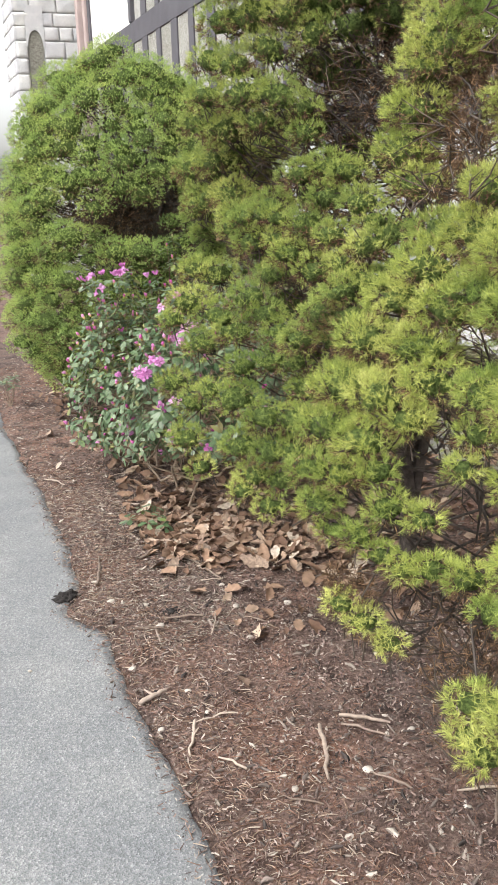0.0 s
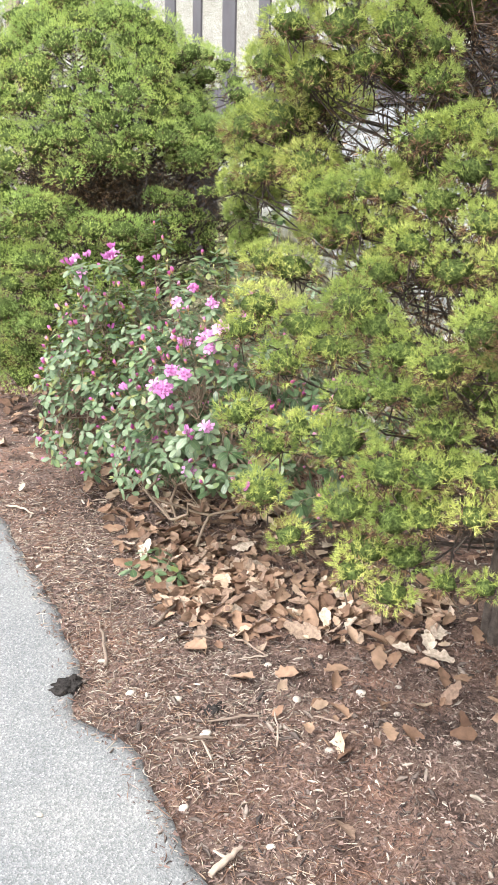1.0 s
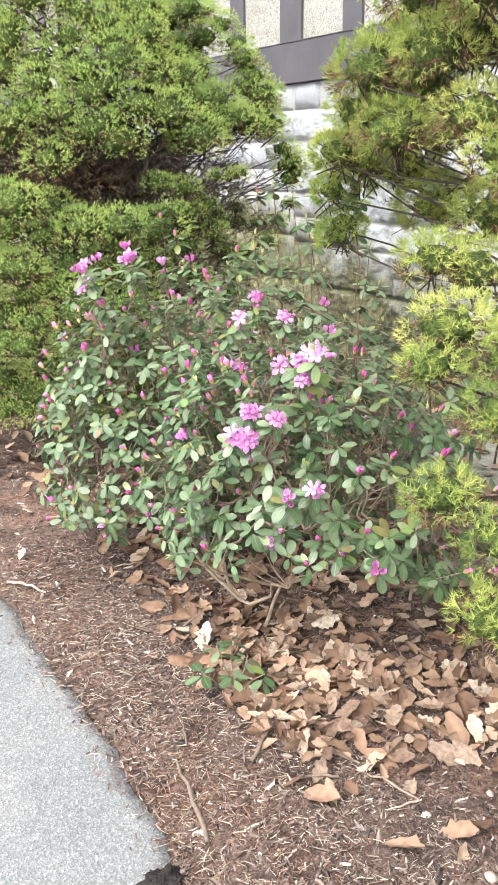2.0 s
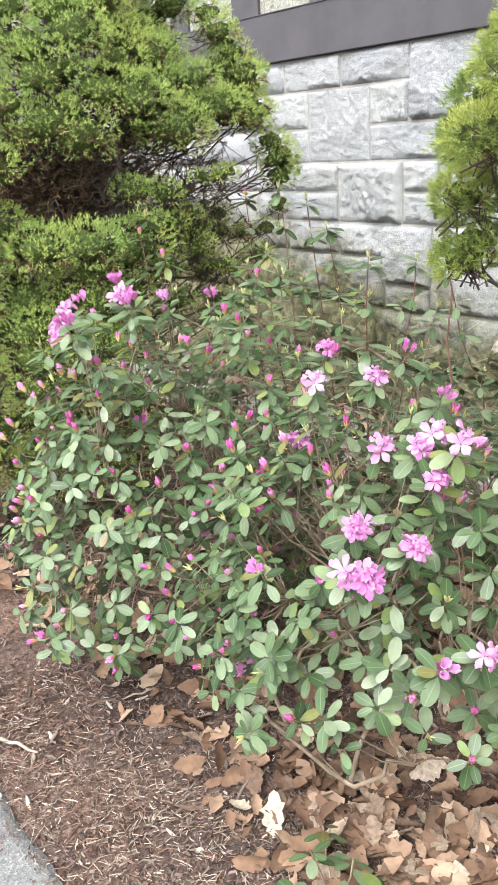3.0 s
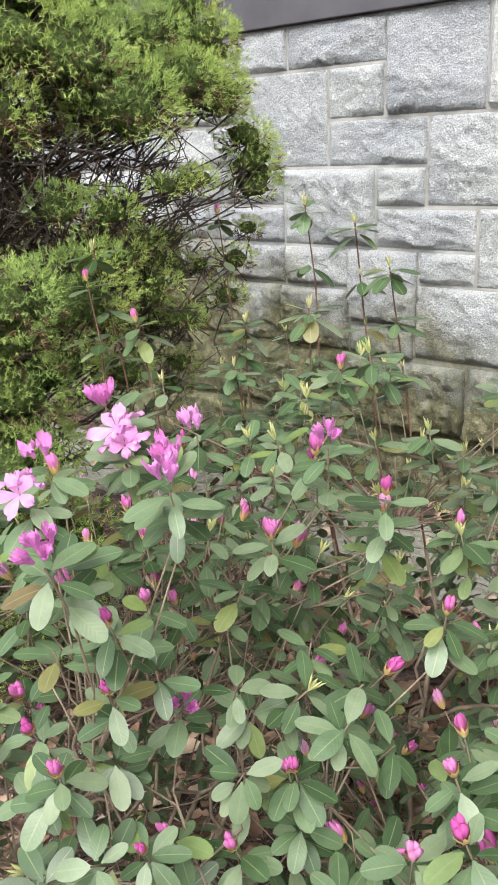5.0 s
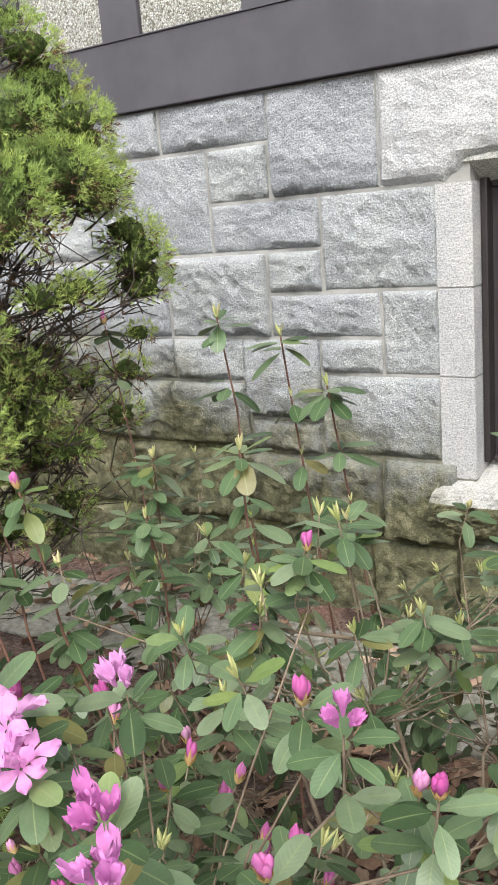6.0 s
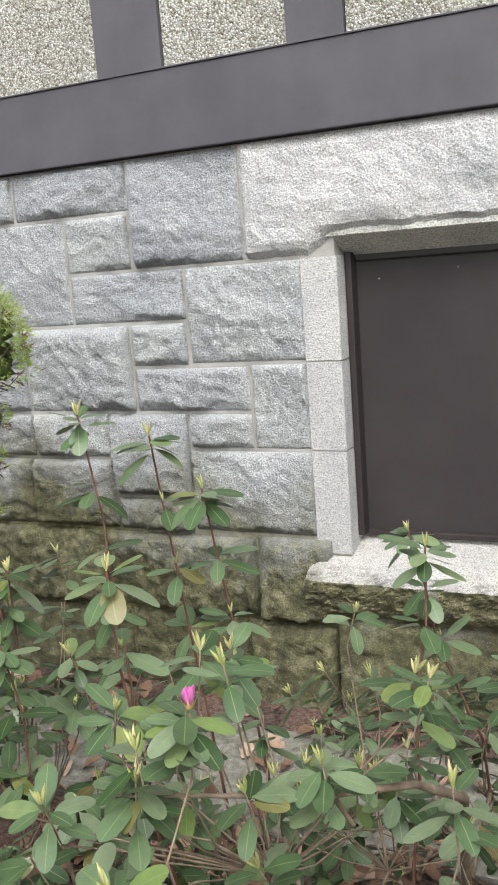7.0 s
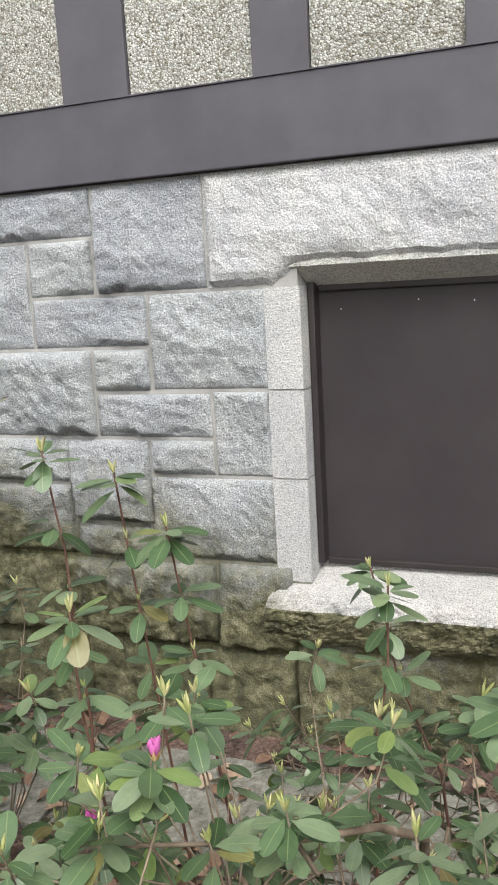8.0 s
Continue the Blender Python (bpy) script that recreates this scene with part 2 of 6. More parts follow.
M_STEM = simple("shrub_bark", [(0.3, (0.14, 0.105, 0.075)), (0.55, (0.25, 0.195, 0.145)), (0.75, (0.36, 0.30, 0.235))], 25.0, 0.8, 0.25, bump_scale=90.0, bump_strength=0.5)
M_REDSTEM = simple("young_red_stem", [(0.3, (0.10, 0.046, 0.036)), (0.7, (0.18, 0.098, 0.070))], 30.0, 0.6, 0.35, bump_strength=0.1)
M_NEEDLE_NEAR = needle_material("needles_bright", (0.185, 0.275, 0.070), (0.37, 0.435, 0.120), (0.60, 0.63, 0.23), brown_from=0.67)
M_NEEDLE_MID = needle_material("needles_green", (0.17, 0.26, 0.072), (0.35, 0.425, 0.120), (0.56, 0.60, 0.21), brown_from=0.655)
M_NEEDLE_FAR = needle_material("needles_deep", (0.265, 0.395, 0.130), (0.375, 0.500, 0.152), (0.49, 0.58, 0.19), brown_from=0.80)
# dark green that stands in for needles in shade deep in the crowns
M_CORE_SHADE = simple("crown_shade_core", [(0.32, (0.035, 0.048, 0.016)), (0.5, (0.098, 0.142, 0.043)), (0.68, (0.195, 0.255, 0.078))], 150.0, 0.95, 0.1, 6, 320.0, 1.0, 0.014)
M_DEAD = litter_material("dead_needles", [(0.0, (0.05, 0.033, 0.022)), (0.6, (0.13, 0.080, 0.046)), (1.0, (0.32, 0.20, 0.115))])


def leaf_material(name, per):
    m, n, l, b = base(name, 0.34, 0.5)
    src = island(n) if per == "island" else n.new("ShaderNodeObjectInfo").outputs["Random"]
    col = ramp(n, l, src, [(0.0, (0.038, 0.074, 0.028)), (0.3, (0.080, 0.135, 0.062)), (0.62, (0.132, 0.195, 0.102)), (0.86, (0.185, 0.238, 0.145)), (0.94, (0.16, 0.235, 0.07)), (0.975, (0.19, 0.20, 0.07)), (1.0, (0.14, 0.10, 0.045))])
    drift = ramp(n, l, noise_of(n, l, coords(n), 34.0, 6, 0.65), [(0.3, (0.78, 0.80, 0.78)), (0.7, (1.2, 1.18, 1.2))])
    col = mix(n, l, 1.0, col, drift, "MULTIPLY")
    across, along = n.new("ShaderNodeAttribute"), n.new("ShaderNodeAttribute")
    across.attribute_name, along.attribute_name = "across", "along"
    rib = ramp(n, l, across.outputs["Fac"], [(0.0, (0.8, 0.8, 0.8)), (0.05, (0.30, 0.30, 0.30)), (0.10, (0, 0, 0))])
    col = mix(n, l, rib, col, (0.23, 0.28, 0.13))
    l.new(col, b.inputs["Base Color"])
    slant = n.new("ShaderNodeMath")
    slant.operation = "MULTIPLY_ADD"
    l.new(across.outputs["Fac"], slant.inputs[0])
    slant.inputs[1].default_value = -0.22
    l.new(along.outputs["Fac"], slant.inputs[2])
    waves = n.new("ShaderNodeMath")
    waves.operation = "SINE"
    more = n.new("ShaderNodeMath")
    more.operation = "MULTIPLY"
    l.new(slant.outputs[0], more.inputs[0])
    more.inputs[1].default_value = 58.0
    l.new(more.outputs[0], waves.inputs[0])
    h = mix(n, l, 0.5, waves.outputs[0], noise_of(n, l, coords(n), 140.0, 4))
    bump(n, l, b, h, 0.12, 0.0006)
    translucent(n, l, b, col, 0.2)
    return m


M_LEAF = leaf_material("shrub_leaf", "object")
M_LEAVES = leaf_material("shrub_leaves", "island")
M_SHOOT = litter_material("young_shoot", [(0.0, (0.28, 0.32, 0.11)), (0.6, (0.42, 0.43, 0.19)), (1.0, (0.54, 0.48, 0.27))], 0.5)


def petal_material(name, stops, glow=0.35):
    m, n, l, b = base(name, 0.6, 0.25)
    col = ramp(n, l, n.new("ShaderNodeObjectInfo").outputs["Random"], stops)
    fine = ramp(n, l, noise_of(n, l, coords(n), 70.0, 4), [(0.3, (0.84, 0.78, 0.86)), (0.7, (1.1, 1.12, 1.08))])
    col = mix(n, l, 1.0, col, fine, "MULTIPLY")
    l.new(col, b.inputs["Base Color"])
    translucent(n, l, b, col, glow)
    return m


M_PETAL = petal_material("orchid_petal", [(0.0, (0.72, 0.30, 0.62)), (0.5, (0.75, 0.37, 0.67)), (1.0, (0.76, 0.44, 0.71))])
M_BUD = petal_material("magenta_bud", [(0.0, (0.52, 0.10, 0.34)), (0.6, (0.62, 0.20, 0.46)), (1.0, (0.72, 0.38, 0.60))], 0.25)
M_HALF = petal_material("half_open_petal", [(0.0, (0.58, 0.17, 0.46)), (0.6, (0.65, 0.25, 0.56)), (1.0, (0.72, 0.38, 0.66))], 0.3)
M_SCALE = simple("bud_scale", [(0.3, (0.42, 0.24, 0.09)), (0.7, (0.62, 0.46, 0.22))], 40.0, 0.7, bump_strength=0.0)


# ---- mesh helpers ----
def mesh_of(name, verts, faces, material, smooth=False):
    """One mesh from arrays of corners and of triangles or quads."""
    verts, faces = np.asarray(verts, dtype=np.float32).reshape(-1, 3), np.asarray(faces, dtype=np.int32)
    me = bpy.data.meshes.new(name)
    k = faces.shape[1]
    me.vertices.add(len(verts))
    me.vertices.foreach_set("co", verts.ravel())
    me.loops.add(faces.size)
    me.loops.foreach_set("vertex_index", faces.ravel())
    me.polygons.add(len(faces))
    me.polygons.foreach_set("loop_start", np.arange(len(faces), dtype=np.int32) * k)
    me.update(calc_edges=True)
    if smooth:
        me.shade_smooth()
    for m in material if isinstance(material, (list, tuple)) else [material]:
        me.materials.append(m)
    return me


def put(name, me, parent=None, label="", at=None):
    ob = new(name, me)
    if at is not None:
        ob.matrix_world = at
    if parent is not None:
        ob.parent = parent
    return tagged(ob, label)


def part(name, bm, material, parent, label="", smooth=False):
    me = bpy.data.meshes.new(name)
    bm.to_mesh(me)
    bm.free()
    if smooth:
        me.shade_smooth()
    me.materials.append(material)
    return put(name, me, parent, label)


def box(bm, x0, x1, y0, y1, z0, z1, bevel=0.0):
    m = Matrix.LocRotScale(((x0 + x1) / 2, (y0 + y1) / 2, (z0 + z1) / 2), None, (abs(x1 - x0), abs(y1 - y0), abs(z1 - z0)))
    vs = bmesh.ops.create_cube(bm, size=1.0, matrix=m)["verts"]
    if bevel:
        es = list({e for v in vs for e in v.link_edges})
        bmesh.ops.bevel(bm, geom=es, offset=bevel, segments=2, affect="EDGES", profile=0.6)


def extruded(bm, outline, y0, y1):
    """A prism along y from an outline in x and z."""
    a = [bm.verts.new((x, y0, z)) for x, z in outline]
    b = [bm.verts.new((x, y1, z)) for x, z in outline]
    k = len(outline)
    for i in range(k):
        bm.faces.new((a[i], a[(i + 1) % k], b[(i + 1) % k], b[i]))
    bm.faces.new(a[::-1])
    bm.faces.new(b)
    bmesh.ops.recalc_face_normals(bm, faces=bm.faces)


class Tubes:
    """Gathers tapered round branches into one triangle or quad mesh."""

    def __init__(self, sides=6):
        self.sides, self.v, self.f, self.count = sides, [], [], 0

    def add(self, points, radii):
        pts = [Vector(p) for p in points]
        k, start = self.sides, self.count
        for i, p in enumerate(pts):
            d = (pts[min(i + 1, len(pts) - 1)] - pts[max(i - 1, 0)]).normalized()
            a = d.orthogonal().normalized() if i == 0 else (a - d * a.dot(d)).normalized()
            b = d.cross(a)
            for j in range(k):
                t = 2 * math.pi * j / k
                self.v.append(tuple(p + (a * math.cos(t) + b * math.sin(t)) * radii[i]))
        self.count += k * len(pts)
        for i in range(len(pts) - 1):
            for j in range(k):
                o, q = start + i * k, (j + 1) % k
                self.f.append((o + j, o + q, o + k + q, o + k + j))

    def mesh(self, name, material):
        return mesh_of(name, self.v, self.f, material, smooth=True)


def bent(rng, a, b, sag, wobble, steps):
    """Points of a slightly crooked branch from a to b."""
    a, b = np.array(a, float), np.array(b, float)
    out = []
    for i in range(steps + 1):
        t = i / steps
        p = a + (b - a) * t + np.array((0, 0, -sag * 4 * t * (1 - t)))
        if 0 < i < steps:
            p = p + rng.normal(0, wobble, 3)
        out.append(tuple(p))
    return out


def unit(a):
    return a / np.maximum(np.linalg.norm(a, axis=-1, keepdims=True), 1e-9)


# ---- ground, path ----
def edge_x(y):
    """Where the asphalt ends, with the worn notch."""
    x = 0.535 + 0.010 * math.sin(y * 1.9 + 0.6) + 0.008 * math.sin(y * 7.3) + 0.006 * math.sin(y * 23.0 + 1.0)
    x -= 0.10 * math.exp(-((y - 3.0) / 0.13) ** 2)
    return x + 0.03 * max(0.0, min(1.0, (y - 3.4) / 0.8))


def ground_z(x, y):
    h = 0.016 * noise.noise((x * 2.1, y * 2.1, 3.0)) + 0.010 * noise.noise((x * 7.0, y * 7.0, 1.0)) + 0.006 * noise.noise((x * 19.0, y * 19.0, 5.0))
    e = x - edge_x(y)
    if e < -0.01:
        return -0.02
    flat = max(0.0, min(1.0, (2.75 - x) / 0.15))
    return (0.009 + (h + 0.010) * max(0.0, min(1.0, e / 0.12))) * flat - 0.004 * (1 - flat)


def build_ground():
    xs = [-400, -60, -8, -3, -1.5, 0.0] + [0.3 + 0.035 * i for i in range(82)] + [3.2, 3.5, 5, 9, 30, 80, 400]
    ys = [-400, -60, -8, -2, 0.0, 0.5] + [0.9 + 0.035 * i for i in range(165)] + [6.8, 7.2, 7.8, 9, 12, 18, 40, 120, 400]
    verts = [(x, y, ground_z(x, y) if 0.2 < x < 3.3 and 0.6 < y < 7 else (-0.02 if x < 0.3 else 0.0)) for x in xs for y in ys]
    k = len(ys)
    faces = [(i * k + j, (i + 1) * k + j, (i + 1) * k + j + 1, i * k + j + 1) for i in range(len(xs) - 1) for j in range(k - 1)]
    g = put("ground", mesh_of("ground", verts, faces, M_SOIL, smooth=True))
    tagged(g, "dark brown bark mulch and bare soil bed", "ground", kind="structure")


def build_path():
    ys = [-30, -10, -3] + [0.0 + 0.03 * i for i in range(230)] + [7.2, 8, 10, 14, 20, 40]
    verts, faces = [], []
    for y in ys:
        e = edge_x(y) + (0.012 * noise.noise((y * 31.0, 0, 0)) if 0 < y < 7 else 0)
        verts += [(-1.9, y, -0.03), (-1.9, y, 0.008), (-0.6, y, 0.012), (e - 0.05, y, 0.012), (e - 0.012, y, 0.007), (e, y, -0.03)]
    for i in range(len(ys) - 1):
        for j in range(5):
            a = i * 6 + j
            faces.append((a, a + 1, a + 7, a + 6))
    p = put("path", mesh_of("path", verts, faces, M_ASPHALT, smooth=True))
    tagged(p, "grey asphalt footpath with a worn crumbling edge", "path", kind="structure")


build_ground()
build_path()

# ---- building ----
FACE = 3.478      # plane of the mortar joints
Z_BEAM = (1.893, 2.143)


def stone_mesh(name, w, h, seed, bulge, cell, dressed=0.0, material=None):
    """A rock-faced block: w along y, h along z, its face towards -x, split off in a few planes that meet in ridges; dressed: width left for a tooled margin at its low-y end."""
    rng = random.Random(seed)
    nx, nz = max(3, round(w / cell)), max(3, round(h / cell))
    off = rng.uniform(0, 100)
    g = 0.006
    low = dressed if dressed else g
    planes = [(bulge * rng.uniform(0.75, 1.05), rng.uniform(-0.05, 0.05), rng.uniform(-0.03, 0.06))]
    for _ in range(max(2, round(w / 0.11))):
        a, k = rng.uniform(0, 6.28), rng.uniform(0.05, 0.20)
        cy, cz = rng.uniform(0.15, 0.85) * w, rng.uniform(0.1, 0.8) * h
        planes.append((bulge * rng.uniform(0.75, 1.1) - k * math.cos(a) * cy - k * math.sin(a) * cz, k * math.cos(a), k * math.sin(a)))
    verts, faces = [], []
    for i in range(nx + 1):
        for j in range(nz + 1):
            u, v = i / nx, j / nz
            y, z = low + (w - low - g) * u, g + (h - 2 * g) * v
            edge_in, above, below = min(u, 1 - u) * w, (1 - v) * h, v * h
            wy, wz = y + 0.03 * noise.noise((y * 9 + off, z * 9, 4.0)), z + 0.03 * noise.noise((y * 9 + off, z * 9, 8.0))
            d = min(a + b * wy + c * wz for a, b, c in planes)
            d = max(d, bulge * 0.25) + 0.15 * bulge * noise.fractal((y * 15 + off, z * 15, off), 0.35, 2.0, 4)
            d -= 0.22 * bulge * max(0.0, abs(noise.noise((y * 16 + off, z * 21, off * 2))) - 0.12)
            d += 0.0065 * noise.noise((y * 44 + off, z * 44, 0)) + rng.uniform(-0.0016, 0.0016)
            rag = 0.034 * abs(noise.noise((y * 8 + off, off, 1.0))) + 0.016 * abs(noise.noise((y * 30 + off, off, 2.0)))
            rise = min(1.0, 0.25 + edge_in / 0.016, max(0.0, (below - rag) / 0.014 + 0.15), 0.30 + above / 0.022)
            if 0 < i < nx and 0 < j < nz:
                y += rng.uniform(-0.25, 0.25) * w / nx
                z += rng.uniform(-0.25, 0.25) * h / nz
            verts.append((-max(0.0, d) * rise - 0.003, y, z))
    k = nz + 1
    for i in range(nx):
        for j in range(nz):
            faces.append((i * k + j, i * k + j + 1, (i + 1) * k + j + 1, (i + 1) * k + j))
    rim = [i * k for i in range(nx)] + [nx * k + j for j in range(nz)] + [i * k + nz for i in range(nx, 0, -1)] + [j for j in range(nz, 0, -1)]
    n0 = len(verts)
    for r in rim:
        verts.append((0.03, verts[r][1], verts[r][2]))
    for a in range(len(rim)):
        b = (a + 1) % len(rim)
        faces.append((rim[a], rim[b], n0 + b, n0 + a))
    return mesh_of(name, verts, faces, material or M_GRANITE)


UPPER = [(6.17, 6.62, 1.72, 1.89, 0.030), (5.69, 6.17, 1.72, 1.89, 0.030), (5.277, 5.69, 1.525, 1.89, 0.030), (5.965, 6.43, 1.345, 1.72, 0.024),
         (6.43, 6.9, 1.525, 1.72, 0.03), (5.70, 5.965, 1.525, 1.72, 0.032), (5.505, 5.965, 1.345, 1.525, 0.034), (5.51, 5.735, 1.19, 1.345, 0.034),
         (5.735, 6.2, 1.03, 1.345, 0.050), (6.2, 6.55, 1.19, 1.345, 0.035), (6.43, 6.9, 1.345, 1.525, 0.03), (6.2, 6.66, 1.03, 1.19, 0.035)]
LOWER = [(5.29, 5.735, 1.03, 1.19, 0.045), (5.29, 5.535, 0.90, 1.03, 0.034), (5.535, 5.86, 0.72, 1.03, 0.045), (5.86, 6.2, 0.86, 1.03, 0.045), (6.2, 6.62, 0.86, 1.03, 0.04),
         (5.86, 6.22, 0.59, 0.86, 0.06), (5.545, 5.86, 0.59, 0.72, 0.05), (6.22, 6.7, 0.59, 0.86, 0.06), (5.31, 5.92, 0.29, 0.59, 0.085), (5.92, 6.5, 0.29, 0.59, 0.085),
         (5.03, 5.31, 0.29, 0.60, 0.06)]
BASE_TOP = 0.325
BASE_JOINTS = [2.9, 3.45, 3.95, 4.43, 5.03, 5.36, 5.85, 6.46, 6.9]
QUOINS = [(4.968, 5.505, 1.195, 1.525, 0.045), (4.968, 5.29, 0.90, 1.195, 0.026), (4.968, 5.545, 0.60, 0.90, 0.035)]
LEVELS = [-0.05, 0.29, 0.59, 0.90, 1.19, 1.345, 1.525, 1.72, 1.89]


def build_stone_wall():
    bm = bmesh.new()
    x0, x1 = FACE - 0.003, 3.95
    box(bm, x0, x1, 5.05, 8.45, -0.3, 1.89)
    box(bm, x0, x1, 9.55, 16.38, -0.3, 1.89)
    box(bm, x0, x1, 8.45, 9.55, -0.3, 0.55)
    box(bm, x0, x1, 8.45, 9.55, 1.53, 1.89)
    box(bm, 3.70, x1, 8.45, 9.55, 0.55, 1.53)
    box(bm, x0, x1, -8.0, 3.70, -0.3, 1.89)
    box(bm, x0, x1, 3.70, 5.05, -0.3, 0.52)
    box(bm, x0, x1, 3.70, 5.05, 1.60, 1.89)
    box(bm, 3.70, x1, 3.70, 5.05, 0.52, 1.60)
    box(bm, x0, x1, 4.974, 5.052, 0.50, 1.61)
    wall = part("wall_stone", bm, M_MORTAR, None)
    tagged(wall, "grey rock-faced granite basement wall with pale mortar joints", "wall", kind="structure")
    return wall


def lay_stones(wall):
    made = [(*b, 0) for b in UPPER + LOWER] + [(a, b, -0.05, 0.29 if a > 5.0 else BASE_TOP, 0.07, 0) for a, b in zip(BASE_JOINTS, BASE_JOINTS[1:])]
    rng = random.Random(5)
    for lo, hi in ((-1.0, 3.6), (6.9, 13.0)):
        for z0, z1 in zip(LEVELS, LEVELS[1:]):
            y = lo
            while y < hi - 0.15:
                w = min(rng.uniform(0.28, 0.62), hi - y)
                if hi - y - w < 0.15:
                    w = hi - y
                if y < 9.55 and y + w > 8.45 and z1 > 0.6 and z0 < 1.5:
                    if y < 8.3:
                        made.append((y, 8.45, z0, z1, 0.035, 0))
                    y = 9.55
                    continue
                made.append((y, y + w, z0, z1, 0.07 if z0 < 0.5 else 0.035, 0))
                y += w
    for a, z0, z1 in ((6.62, 1.72, 1.89), (6.55, 1.19, 1.345), (6.66, 1.03, 1.19), (6.62, 0.86, 1.03), (6.7, 0.59, 0.86), (6.5, 0.29, 0.59)):
        made.append((a, 6.9, z0, z1, 0.035, 0))
    for i, (y0, y1, z0, z1, bulge, _) in enumerate(made):
        near = 4.0 < y0 < 6.6
        me = stone_mesh("stone_block", y1 - y0, z1 - z0, i + 11, bulge, 0.0105 if near else 0.06)
        put("stone_block", me, wall, at=Matrix.Translation((FACE, y0, z0)))
    for i, (y0, y1, z0, z1, bulge) in enumerate(QUOINS):
        me = stone_mesh("quoin_stone", y1 - y0, z1 - z0, i + 301, bulge, 0.0105, dressed=0.122)
        put("quoin_stone", me, wall, "granite quoin with a tooled margin", at=Matrix.Translation((FACE, y0, z0)))
        bm = bmesh.new()
        low = z0 - 0.05 if i == len(QUOINS) - 1 else z0 + 0.003
        extruded(bm, [(FACE - 0.007, low), (3.60, low), (3.60, z1 - 0.003), (FACE - 0.007, z1 - 0.003)], y0, y0 + 0.120)
        es = [e for e in bm.edges if all(abs(v.co.x - FACE + 0.006) < 1e-4 and abs(v.co.y - y0) < 1e-4 for v in e.verts)]
        bmesh.ops.bevel(bm, geom=es, offset=0.010, segments=2, affect="EDGES")
        part("quoin_stone", bm, M_DRESSED, wall, "smooth tooled granite jamb")


def build_lintel():
    bm = bmesh.new()
    rng = random.Random(77)
    y0, y1, z0, z1 = 3.3, 5.277, 1.53, 1.888
    nx, nz = 90, 16
    grid = []
    for i in range(nx + 1):
        row = []
        for j in range(nz + 1):
            y, v = y0 + (y1 - y0) * i / nx, j / nz
            over = y < 4.99
            zl = (1.598 if over else 1.530) + 0.012 * noise.noise((y * 14, 4.0, 0)) + (0.008 * noise.noise((y * 40, 1.0, 0)))
            if 4.99 < y < 5.06:
                zl += 0.045 * (5.06 - y) / 0.07
            z = zl + (z1 - zl) * v
            rim = min(v * (z1 - zl), (1 - v) * (z1 - zl), y1 - y)
            d = 0.040 * (0.75 + 0.55 * noise.fractal((y * 5, z * 5, 9.0), 1.0, 2.0, 4)) * (0.62 + 0.38 * (1 - v)) + 0.006 * noise.noise((y * 30, z * 30, 2))
            row.append(bm.verts.new((FACE - 0.004 - max(0, d) * min(1, (0.35 if over and v < 0.5 else 0.0) + rim / 0.03), y, z)))
        grid.append(row)
    for i in range(nx):
        for j in range(nz):
            bm.faces.new((grid[i][j], grid[i + 1][j], grid[i + 1][j + 1], grid[i][j + 1]))
    back = [bm.verts.new((FACE + 0.02, y1 - 0.004, z)) for z in (1.532, 1.888)]
    ring = [grid[nx][j] for j in range(nz + 1)]
    bm.faces.new(ring + [back[1], back[0]])
    lintel = part("lintel", bm, M_LINTEL, None)
    tagged(lintel, "long pale granite lintel with a rough face", "lintel", kind="structure")
    bm = bmesh.new()
    extruded(bm, [(FACE - 0.014, 1.582), (3.61, 1.508), (3.61, 1.63), (FACE - 0.014, 1.66)], 3.3, 4.97)
    vs = [v for v in bm.verts if v.co.y > 4.9 and v.co.x < FACE + 0.01]
    for v in vs:
        v.co.y += 0.105
    part("soffit", bm, M_SOFFIT, lintel, "darker chamfered underside of the lintel")


